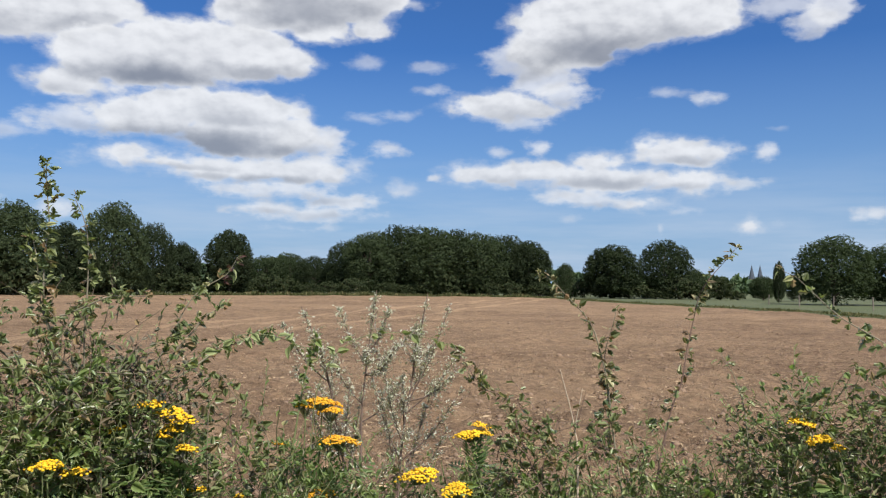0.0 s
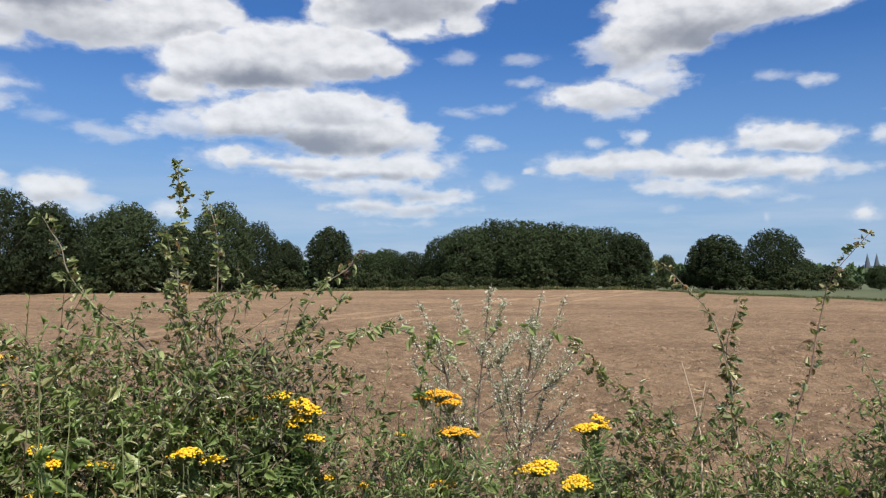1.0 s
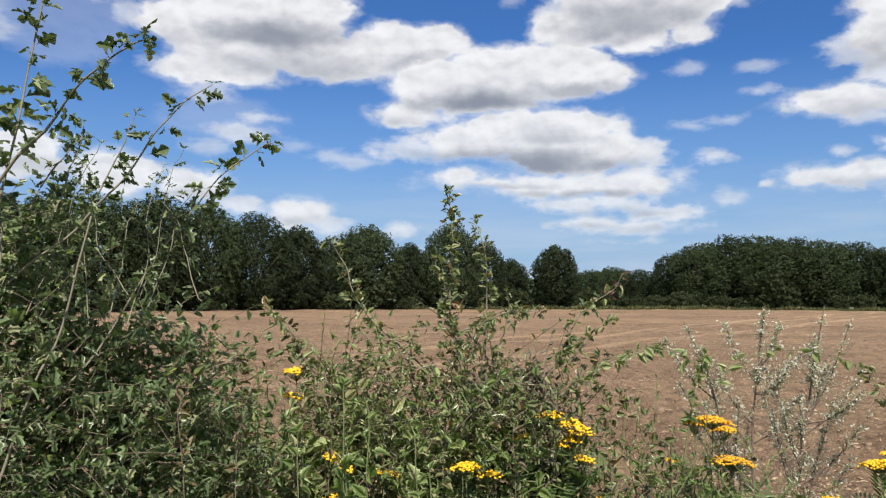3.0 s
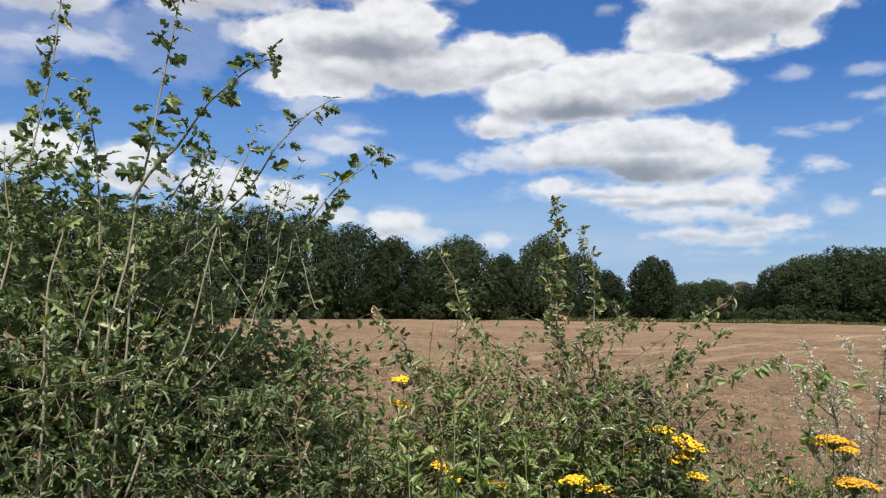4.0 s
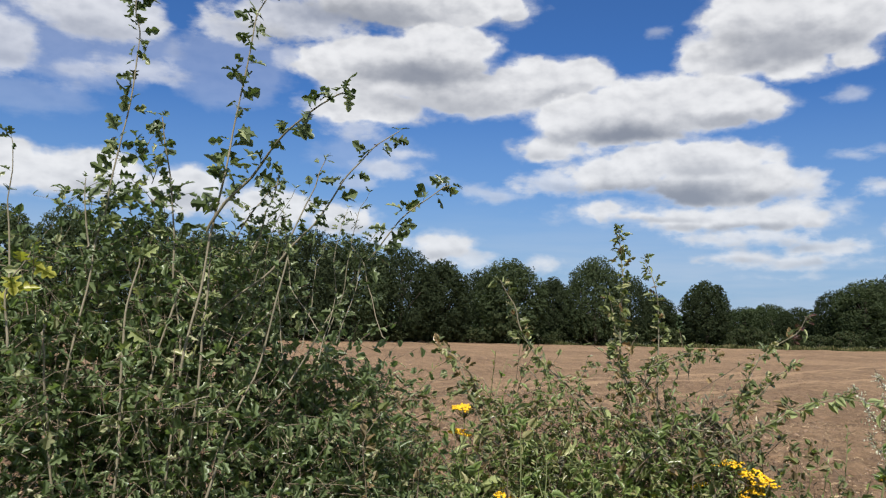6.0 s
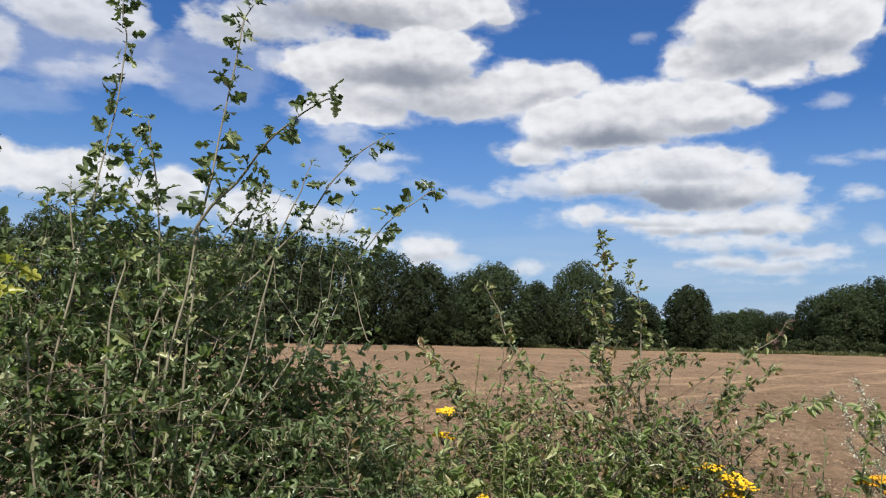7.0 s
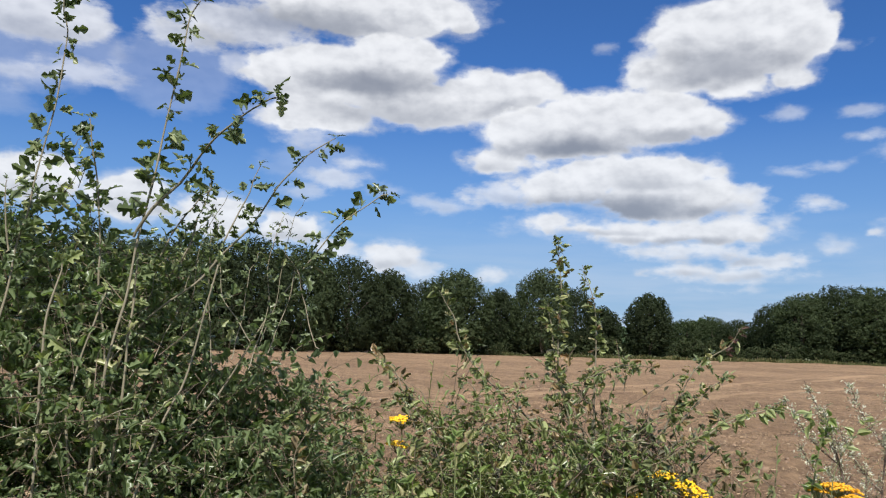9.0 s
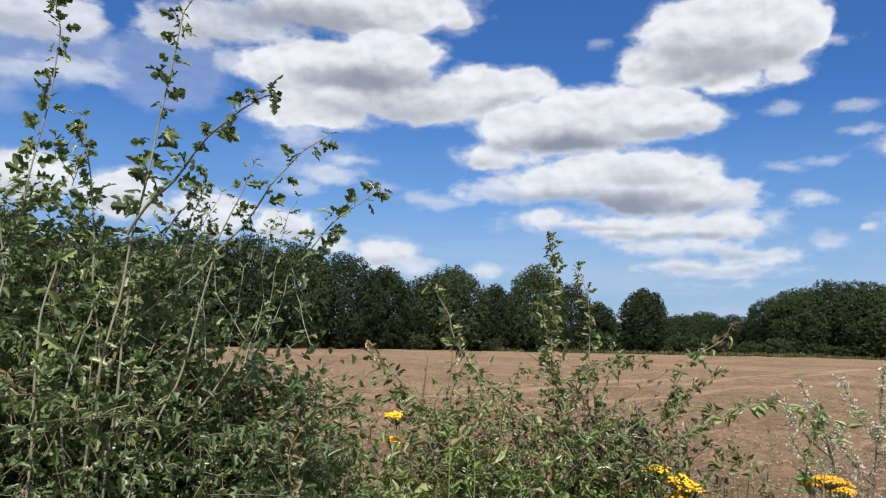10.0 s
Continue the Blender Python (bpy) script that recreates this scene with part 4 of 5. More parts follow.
LEAF_OLIVE = [mesh_of("leaf", *L_HAW, M_OLIVE), mesh_of("leaf", *L_HAW2, M_BRIAR), mesh_of("leaf", *L_OVATE, M_PALE), mesh_of("leaf", *L_HAW2, M_OLIVE), mesh_of("leaf", *L_OVATE, M_OLIVE), mesh_of("leaf", *L_HAW, M_SHADED)]
LEAF_BROWN = [mesh_of("leaf", *L_HAW2, M_BROWNING), mesh_of("leaf", *L_OVATE, M_BROWNING), mesh_of("leaf", *L_OVATE, M_OLIVE)]
LEAF_PALE = [mesh_of("leaf", *L_OVATE, M_PALE)]
LEAF_CREAM = [mesh_of("leaf", *L_HAW, M_PALE), mesh_of("leaf", *L_HAW2, M_HAW)]
LEAF_HERB = [mesh_of("leaf", *L_TOOTH, M_HERB)]


def put_leaf(me, parent, p, way, roll, size):
    r = frames_of(np.array([way]), np.array([roll]))[0]
    m = Matrix([(*(r[i] * size), p[i]) for i in range(3)] + [(0, 0, 0, 1)])
    part("leaf", me, parent, m=m)


def shoot(parent, pts, r0=0.005, r1=0.0015, leaf=None, size=0.04, step=0.03, bare=0.15, bark=None, red_tip=False, name="shoot", root=None, tuft=(1, 2, 2, 3)):
    """A long shoot with single leaves; root: where it comes out of the ground."""
    ctrl = list(pts)
    if root is not None:   # grow on downwards in the shoot's own line, then bend in to the root
        a, c, r_ = np.array(pts[0], float), np.array(pts[1], float), np.array(root, float)
        low = a - (c - a) / np.linalg.norm(c - a) * 0.3
        ctrl = [tuple(r_), tuple(r_ * 0.5 + low * 0.5), tuple(low)] + ctrl
    lead = 3 if root is not None else 0
    path = curve_points(ctrl, 8 * len(ctrl))
    sway = RNG.normal(0, 0.0025, (len(ctrl) * 2, 3))
    path[1:-1] += np.stack([np.interp(np.linspace(0, 1, len(path)), np.linspace(0, 1, len(sway)), sway[:, i]) for i in range(3)], axis=1)[1:-1]
    ob = part(name, mesh_of(name, *tube(path, r0 * 0.85, r1 * 0.85, 6, 0.12), bark or M_TWIG, True), parent)
    seg = np.linalg.norm(np.diff(path, axis=0), axis=1)
    along = np.concatenate([[0], np.cumsum(seg)])
    first = along[min(len(path) - 1, int(lead / (len(ctrl) - 1) * len(path)))]
    start = first + bare * (along[-1] - first)
    s, k = start, 0
    while s < along[-1]:
        i = min(np.searchsorted(along, s), len(path) - 1)
        p = path[i]
        tang = path[min(i + 1, len(path) - 1)] - path[max(i - 1, 0)]
        tang /= np.linalg.norm(tang) + 1e-9
        f = (s - start) / (along[-1] - start + 1e-9)
        spur = np.cross(tang, RNG.normal(size=3))   # leaves stand in tufts on short spurs
        spur /= np.linalg.norm(spur) + 1e-9
        for _ in range(int(RNG.choice(tuft))):
            way = tang * RNG.uniform(-0.1, 0.9) + spur * 0.8 + RNG.normal(0, 0.5, 3)
            meshes = LEAF_RED if (red_tip and f > 0.75 and RNG.uniform() < 0.7) else (leaf or LEAF_HAW)
            put_leaf(meshes[k % len(meshes)], ob, p + spur * RNG.uniform(0.0, 0.012), way, RNG.normal(0, 1.0), size * RNG.uniform(0.55, 1.25) * (1.0 - 0.2 * f))
            k += 1
        s += step * RNG.uniform(0.4, 1.6)
    for _ in range(2):
        put_leaf((leaf or LEAF_HAW)[0], ob, path[-1], tang + RNG.normal(0, 0.4, 3), RNG.normal(0, 0.6), size * 0.6)
    return ob


def mass(parent, n, place, length, shape, size, leaf_mat, twig_mat, up=0.5, step=0.022, sag=0.2, name="foliage", label="", r=0.0016, jitter=0.9):
    """A thicket of leafy twigs; place(n) gives their roots."""
    roots = place(n)
    tw, lv = sprays(roots, rand_dirs(len(roots), up), RNG.uniform(0.5, 1.3, len(roots)) * length, shape, size, step, sag, r, jitter)
    part("twig_mass", mesh_of("twig_mass", *tw, twig_mat), parent, kind="stuff")
    part(name, mesh_of(name, *lv, leaf_mat), parent, label, "stuff")


def along_line(pts, tops, thick, low=0.0, power=0.75, wavy=0.05):
    """Root places along a line of (x, y), up to the height that tops gives, within thick to either side."""
    p, tops = np.asarray(pts, float), np.asarray(tops, float)
    seg = np.linalg.norm(np.diff(p, axis=0), axis=1)
    cum = np.concatenate([[0], np.cumsum(seg)])

    def place(n):
        s = RNG.uniform(0, cum[-1], n)
        x, y, top = np.interp(s, cum, p[:, 0]), np.interp(s, cum, p[:, 1]), np.interp(s, cum, tops)
        top = top * (1 + wavy * (np.sin(s * 17) + 0.8 * np.sin(s * 41 + 2)))
        z = low + (top - low) * RNG.uniform(0, 1, n) ** power
        wid = thick * np.sqrt(np.clip(1.15 - (z / top) ** 2, 0.08, 1))
        off = RNG.normal(size=(n, 2)) * wid[:, None] * 0.5
        return np.stack([x + off[:, 0], y + off[:, 1], z], axis=1)
    return place


def hawthorn_bush():
    ob = thing("hawthorn_bush", (-1.62, 0.62, 0), "dense tall hawthorn bush with long leafy upright shoots", "bush")
    line = [(-2.35, 0.05), (-1.95, 0.5), (-1.72, 0.8), (-1.52, 1.05), (-1.38, 1.3)]
    mass(ob, 4200, along_line(line, [1.64, 1.70, 1.72, 1.68, 1.48], 0.22, 0.0, 0.42), 0.13, L_DEEP, 0.0235, M_HAW, M_UNDERTWIG, 0.7, 0.017, r=0.001)
    mass(ob, 2200, along_line([(-1.84, 0.58), (-1.58, 0.84), (-1.42, 1.02), (-1.2, 1.34)], [1.64, 1.68, 1.60, 1.42], 0.14, 0.4, 0.6), 0.12, L_MASS, 0.025, M_HAW, M_UNDERTWIG, 0.6, 0.02, r=0.001)
    mass(ob, 420, along_line([(-1.76, 0.46), (-1.5, 0.74), (-1.33, 0.92), (-1.2, 1.12)], [1.64, 1.66, 1.54, 1.34], 0.12, 0.5, 0.7), 0.11, L_HAW, 0.036, M_HAW, M_UNDERTWIG, 0.6, 0.035, name="large_leaves", r=0.001)
    mass(ob, 520, along_line([(-1.66, 0.46), (-1.44, 0.70), (-1.26, 0.87), (-1.2, 1.0)], [1.6, 1.62, 1.5, 1.3], 0.07, 0.6, 0.8), 0.11, L_MASS, 0.023, M_HAW, M_UNDERTWIG, 0.6, 0.02, r=0.001)
    mass(ob, 150, along_line([(-1.72, 0.72), (-1.6, 0.86), (-1.42, 1.0)], [1.84, 1.91, 1.84], 0.09, 1.64, 0.8), 0.10, L_MASS, 0.0245, M_HAW, M_UNDERTWIG, 0.8, 0.014, r=0.001)
    mass(ob, 900, along_line([(-3.4, -1.2), (-2.8, -0.4), (-2.3, 0.1)], [1.55, 1.58, 1.6], 0.3, 0.0, 0.6), 0.2, L_MASS, 0.035, M_HAW, M_UNDERTWIG, 0.6, 0.03, name="outer_foliage")
    R = lambda x, y: (x, y, -0.03)
    shoot(ob, [(-1.6, 0.71, 1.75), (-1.59, 0.73, 1.91), (-1.57, 0.75, 2.08), (-1.57, 0.76, 2.23), (-1.57, 0.75, 2.31)], 0.0038, 0.0014, size=0.040, step=0.016, root=R(-1.66, 0.66), bare=0)
    shoot(ob, [(-1.364, 0.787, 1.751), (-1.346, 0.805, 1.925), (-1.337, 0.815, 2.045), (-1.318, 0.842, 2.238), (-1.3, 0.851, 2.293)], 0.0038, 0.0014, size=0.040, step=0.016, root=R(-1.6, 0.8), bare=0)
    shoot(ob, [(-1.351, 0.775, 1.822), (-1.225, 0.778, 1.933), (-1.117, 0.744, 1.993), (-0.997, 0.732, 2.031)], 0.0034, 0.0014, size=0.033, step=0.013)
    shoot(ob, [(-1.309, 0.926, 1.764), (-1.219, 0.957, 1.882), (-1.151, 0.967, 1.968), (-1.077, 1.007, 2.036)], 0.0038, 0.0012, size=0.034, step=0.018, red_tip=True, root=R(-1.5, 0.95))
    shoot(ob, [(-1.34, 1.01, 1.53), (-1.26, 1.08, 1.72), (-1.17, 1.15, 1.88), (-1.08, 1.21, 1.96)], 0.004, 0.0014, size=0.041, step=0.016, bare=0.5, root=R(-1.45, 0.92))
    shoot(ob, [(-1.51, 0.83, 1.77), (-1.52, 0.82, 1.94), (-1.53, 0.8, 2.07)], 0.004, 0.0015, size=0.037, step=0.013, root=R(-1.6, 0.72), bare=0)
    shoot(ob, [(-1.36, 0.99, 1.79), (-1.32, 1.03, 1.93), (-1.3, 1.05, 2.01)], 0.0025, 0.001, size=0.026, step=0.016, bare=0)
    shoot(ob, [(-1.41, 0.95, 1.79), (-1.38, 0.97, 1.9), (-1.37, 0.98, 1.98)], 0.0025, 0.001, size=0.026, step=0.014, bare=0)
    shoot(ob, [(-1.44, 0.92, 1.8), (-1.40, 0.95, 1.9), (-1.36, 0.98, 1.95)], 0.0025, 0.001, size=0.026, step=0.014, bare=0)
    for a in range(11):   # small-leaved side sprigs between the long shoots
        x, y, z = -1.45 + 0.026 * a + RNG.normal(0, 0.012), 0.86 + 0.023 * a + RNG.normal(0, 0.012), 1.72 + RNG.normal(0, 0.025)
        lx, ly, up = RNG.normal(0.03, 0.05), RNG.normal(0.02, 0.04), RNG.uniform(0.1, 0.24)
        shoot(ob, [(x - lx, y - ly, z - 0.1), (x, y, z), (x + lx * 0.4, y + ly * 0.4, z + up * 0.6), (x + lx * 1.4, y + ly * 1.4, z + up)], 0.0013, 0.0006, size=0.021, step=0.010, bare=0.1, tuft=(1, 2))
    shoot(ob, [(-1.61, 0.7, 1.79), (-1.61, 0.69, 1.93)], 0.0025, 0.001, size=0.022, step=0.02, bare=0)
    shoot(ob, [(-1.70, 0.60, 1.7), (-1.71, 0.60, 1.85), (-1.70, 0.585, 2.0)], 0.003, 0.001, size=0.040, step=0.03, bare=0)
    for pts, r in (([(-1.44, 0.76, 1.29), (-1.45, 0.74, 1.47), (-1.45, 0.75, 1.58), (-1.42, 0.78, 1.72)], 0.0032), ([(-1.4, 0.81, 1.45), (-1.39, 0.81, 1.56), (-1.39, 0.82, 1.69), (-1.39, 0.82, 1.8)], 0.0032),
                   ([(-1.35, 0.79, 1.29), (-1.31, 0.83, 1.48), (-1.28, 0.86, 1.58), (-1.25, 0.89, 1.78)], 0.003), ([(-1.55, 0.61, 1.42), (-1.55, 0.59, 1.58), (-1.56, 0.59, 1.64)], 0.003), ([(-1.48, 0.7, 1.5), (-1.48, 0.7, 1.66), (-1.47, 0.72, 1.77)], 0.003),
                   ):
        x, y, _ = pts[0]
        shoot(ob, pts, r * 1.5, r * 0.7, leaf=LEAF_CREAM, size=0.044, step=0.05, bare=0.05, tuft=(1, 1, 2), root=(x - 0.05, y - 0.03, -0.03), name="stem")
    shoot(ob, [(-1.42, 0.74, 1.46), (-1.37, 0.77, 1.5), (-1.32, 0.82, 1.52)], 0.0018, 0.001, size=0.03, step=0.04)
    shoot(ob, [(-1.515, 0.50, 1.60), (-1.52, 0.495, 1.70), (-1.50, 0.52, 1.765)], 0.003, 0.001, leaf=LEAF_YELLOW, size=0.040, step=0.016, bare=0.3)


def sapling():
    ob = thing("hawthorn_sapling", (-0.9, 1.9, 0), "young hawthorn with slender upright sprigs above tangled growth", "shrub")
    shoot(ob, [(-0.9, 1.86, 1.44), (-0.93, 1.85, 1.6), (-0.92, 1.85, 1.77), (-0.93, 1.85, 1.93)], 0.006, 0.001, tuft=(2, 2, 3, 4), leaf=LEAF_OLIVE, size=0.031, step=0.0075, root=(-0.88, 1.9, -0.03), bare=0.0)
    shoot(ob, [(-0.84, 1.89, 1.45), (-0.84, 1.89, 1.73), (-0.87, 1.88, 1.85)], 0.005, 0.001, tuft=(2, 2, 3, 4), leaf=LEAF_OLIVE, size=0.027, step=0.010, root=(-0.86, 1.92, -0.03))
    shoot(ob, [(-0.9, 1.86, 1.45), (-0.935, 1.85, 1.6), (-0.955, 1.84, 1.76)], 0.0035, 0.001, tuft=(2, 2, 3, 4), leaf=LEAF_OLIVE, size=0.027, step=0.012)
    shoot(ob, [(-0.88, 1.84, 1.55), (-0.75, 1.84, 1.6), (-0.68, 1.87, 1.6)], 0.003, 0.001, tuft=(2, 2, 3, 4), leaf=LEAF_OLIVE, size=0.027, step=0.010)
    shoot(ob, [(-0.68, 1.92, 1.4), (-0.6, 1.95, 1.58), (-0.51, 1.97, 1.66), (-0.48, 1.98, 1.7)], 0.005, 0.001, tuft=(2, 2, 3, 4), leaf=LEAF_OLIVE, size=0.027, step=0.009, red_tip=True, root=(-0.75, 1.92, -0.03))
    shoot(ob, [(-0.64, 1.93, 1.43), (-0.57, 1.95, 1.53), (-0.5, 1.97, 1.58)], 0.004, 0.001, tuft=(2, 2, 3, 4), leaf=LEAF_OLIVE, size=0.027, step=0.009)
    shoot(ob, [(-0.63, 1.88, 1.38), (-0.49, 1.93, 1.47), (-0.38, 1.95, 1.51)], 0.004, 0.001, tuft=(2, 2, 3, 4), leaf=LEAF_OLIVE, size=0.027, step=0.009)
    shoot(ob, [(-1.0, 1.86, 1.43), (-1.16, 1.78, 1.6), (-1.2, 1.76, 1.71), (-1.24, 1.74, 1.79)], 0.006, 0.001, tuft=(2, 2, 3, 4), leaf=LEAF_OLIVE, size=0.031, step=0.010, root=(-0.95, 1.9, -0.03))
    shoot(ob, [(-1.23, 1.63, 1.4), (-1.28, 1.6, 1.55), (-1.33, 1.56, 1.61)], 0.003, 0.001, tuft=(2, 2, 3, 4), leaf=LEAF_OLIVE, size=0.029, step=0.009, root=(-1.2, 1.7, -0.03))
    shoot(ob, [(-1.06, 1.8, 1.36), (-1.12, 1.77, 1.47), (-1.13, 1.75, 1.53), (-1.17, 1.73, 1.56)], 0.003, 0.001, tuft=(2, 2, 3), leaf=LEAF_OLIVE, size=0.027, step=0.010)
    shoot(ob, [(-1.1, 1.72, 1.32), (-1.2, 1.68, 1.4), (-1.27, 1.66, 1.44)], 0.003, 0.001, tuft=(2, 2, 3), leaf=LEAF_OLIVE, size=0.027, step=0.010)
    shoot(ob, [(-1.02, 1.83, 1.38), (-1.03, 1.81, 1.5), (-1.0, 1.8, 1.58)], 0.003, 0.001, tuft=(2, 2, 3), leaf=LEAF_OLIVE, size=0.026, step=0.011)
    mass(ob, 1600, along_line([(-1.3, 1.72), (-0.95, 1.85), (-0.6, 1.95)], [1.3, 1.5, 1.38], 0.2, 0.0, 0.7), 0.16, L_MASS, 0.023, M_OLIVE, M_UNDERTWIG, 0.7)
    put_leaf(LEAF_PALE[0], part("leaf_stalk", mesh_of("leaf_stalk", *tube(curve_points([(-0.93, 1.8, 0.0), (-0.95, 1.78, 0.8), (-0.95, 1.77, 1.44)], 8), 0.004, 0.0015, 5), M_GREENSTEM, True), ob),
             np.array((-0.95, 1.77, 1.46)), np.array((0.7, -0.5, -0.35)), 0.5, 0.06)


def bramble_sprigs():
    """Browning brambles before the sapling and beside the tansies."""
    ob = thing("bramble", (-1.0, 1.15, 0), "thin bramble with small browning leaves", "shrub")
    for pts, root in (([(-1.14, 1.02, 1.44), (-1.1, 1.05, 1.5), (-1.06, 1.09, 1.51), (-0.98, 1.13, 1.52)], (-1.12, 1.06, -0.03)),
                      ([(-1.01, 1.23, 1.39), (-1.0, 1.24, 1.47), (-0.96, 1.26, 1.47), (-0.9, 1.29, 1.5)], (-1.0, 1.2, -0.03)),
                      ([(-1.06, 1.08, 1.37), (-1.05, 1.09, 1.43), (-1.03, 1.1, 1.48), (-1.06, 1.09, 1.52)], (-1.05, 1.1, -0.03)),
                      ([(-0.96, 1.26, 1.39), (-1.01, 1.23, 1.52), (-1.04, 1.22, 1.57), (-1.07, 1.2, 1.6)], (-0.95, 1.22, -0.03))):
        x, y, z = pts[0]
        shoot(ob, [(x + 0.01, y + 0.01, z - 0.3), (x, y, z - 0.12)] + pts, 0.0016, 0.0007, leaf=LEAF_BROWN, size=0.025, step=0.010, root=root, bark=M_UNDERTWIG, bare=0.05)
    ob = thing("bramble", (-0.5, 1.62, 0), "thin bramble with small browning leaves", "shrub")
    for pts, root in (([(-0.65, 1.55, 1.36), (-0.57, 1.57, 1.41), (-0.49, 1.59, 1.48), (-0.46, 1.59, 1.51)], (-0.6, 1.6, -0.03)),
                      ([(-0.45, 1.64, 1.29), (-0.45, 1.64, 1.36), (-0.46, 1.64, 1.39), (-0.47, 1.64, 1.42)], (-0.45, 1.66, -0.03)),
                      ([(-0.32, 1.66, 1.28), (-0.36, 1.65, 1.35), (-0.42, 1.65, 1.42), (-0.43, 1.65, 1.43)], (-0.35, 1.68, -0.03))):
        x, y, z = pts[0]
        shoot(ob, [(x + 0.01, y + 0.01, z - 0.3), (x, y, z - 0.12)] + pts, 0.0016, 0.0007, leaf=LEAF_BROWN, size=0.026, step=0.010, root=root, bark=M_UNDERTWIG, bare=0.05)
    ob = thing("pale_climber", (-0.6, 1.8, 0), "thin trailing stem with a few pale green leaves", "plant")
    shoot(ob, [(-0.67, 1.78, 1.1), (-0.63, 1.78, 1.36), (-0.54, 1.76, 1.44), (-0.45, 1.78, 1.5), (-0.36, 1.8, 1.51), (-0.26, 1.82, 1.48)], 0.0022, 0.0008, leaf=LEAF_PALE, size=0.034, step=0.03, root=(-0.64, 1.8, -0.03), bark=M_GREENSTEM, bare=0.5, tuft=(1, 2))
    shoot(ob, [(-0.29, 2.03, 1.15), (-0.26, 2.03, 1.38), (-0.18, 2.03, 1.48), (-0.08, 2.04, 1.51), (0.03, 2.05, 1.49), (0.11, 2.05, 1.47)], 0.0022, 0.0008, leaf=LEAF_PALE, size=0.03, step=0.024, root=(-0.3, 2.02, -0.03), bark=M_GREENSTEM, bare=0.4, tuft=(1, 2, 2))
    ob = thing("nettle", (-0.88, 1.26, 0), "upright nettle with broad toothed green leaves", "plant")
    for (x, y, z), a in zip(((-0.91, 1.23, 1.46), (-0.87, 1.25, 1.42), (-0.9, 1.23, 1.34), (-0.78, 1.29, 1.35), (-0.99, 1.18, 1.37), (-0.75, 1.3, 1.29)), (0.3, 2.0, 4.2, 5.5, 1.1, 3.0)):
        shoot(ob, [(x, y, z - 0.3), (x + 0.005, y, z - 0.15), (x, y, z)], 0.003, 0.0012, leaf=LEAF_HERB, size=0.034, step=0.035, root=(x + 0.02 * math.cos(a), y + 0.02 * math.sin(a), -0.03), bark=M_GREENSTEM, bare=0.2, tuft=(2, 2, 3), name="stem")


def dried_herb():
    ob = thing("dried_herb", (-0.72, 1.78, 0), "dead blackish brown herb with seed heads among green leaves", "plant")
    mass(ob, 250, along_line([(-0.80, 1.77), (-0.64, 1.82)], [1.36, 1.34], 0.1, 0.5, 0.6), 0.14, L_SMALL, 0.02, M_DRIED, M_TWIGRED, 0.9, 0.014)


def verge_herbs():
    line = [(-1.5, 1.42), (-1.15, 1.62), (-0.75, 1.74), (-0.58, 1.82), (-0.47, 1.88), (-0.35, 1.95), (-0.12, 2.02), (0.05, 2.06), (0.25, 2.09), (0.5, 2.12), (0.68, 2.11), (0.85, 2.1), (1.2, 2.0), (1.7, 1.85), (2.4, 1.7)]
    tops = [1.25, 1.30, 1.33, 1.17, 1.06, 1.10, 1.04, 0.98, 1.05, 1.02, 1.02, 1.14, 1.26, 1.32, 1.3]
    ob = thing("hedge_bottom", (0.0, 2.0, 0), "tangled green weeds and brambles along the field's edge", "undergrowth", kind="stuff")
    mass(ob, 5800, along_line(line, tops, 0.22, 0.0, 0.55, 0.085), 0.14, L_TINY, 0.021, M_HERB, M_GREENSTEM, 0.9)
    mass(ob, 420, along_line(line, [t * 0.97 for t in tops], 0.24, 0.1, 0.6), 0.16, L_TOOTH, 0.043, M_HERB, M_GREENSTEM, 0.8, 0.04, name="broad_leaves")
    mass(ob, 3600, along_line(line, tops, 0.22, 0.0, 0.55, 0.085), 0.14, L_DEEP, 0.023, M_OLIVE, M_UNDERTWIG, 0.7, name="bramble_leaves")
    mass(ob, 2200, along_line(line, [t * 1.02 for t in tops], 0.24, 0.3, 0.6, 0.1), 0.16, L_NARROW, 0.019, M_HERB, M_GREENSTEM, 1.2, 0.011, name="fine_leaves", jitter=0.6)
    mass(ob, 900, along_line(line[:4], [t * 0.98 for t in tops[:4]], 0.2, 0.3, 0.7), 0.15, L_TOOTH, 0.03, M_HERB, M_GREENSTEM, 0.8, 0.03, name="nettle_leaves")
    mass(ob, 90, along_line(line[:4], [t * 1.04 for t in tops[:4]], 0.16, 0.7, 0.5), 0.14, L_TOOTH, 0.048, M_PALE, M_GREENSTEM, 0.5, 0.06, name="pale_leaves")
    mass(ob, 800, along_line(line, [t * 1.03 for t in tops], 0.18, 0.5, 0.6), 0.16, L_SMALL, 0.02, M_DRIED, M_TWIGRED, 0.9, 0.03, name="withered_leaves")
    n = 5000
    roots = along_line(line, [0.05] * len(line), 0.5)(n)
    roots[:, 2] = 0.0
    piece = scatter(L_LANCE, roots, frames_of(rand_dirs(n, 3.2), RNG.uniform(-3, 3, n)) * np.array([0.14, 1, 1])[None, None, :], RNG.uniform(0.3, 1.1, n))
    part("grass_blades", mesh_of("grass_blades", *piece, M_BLADE), ob, kind="stuff")


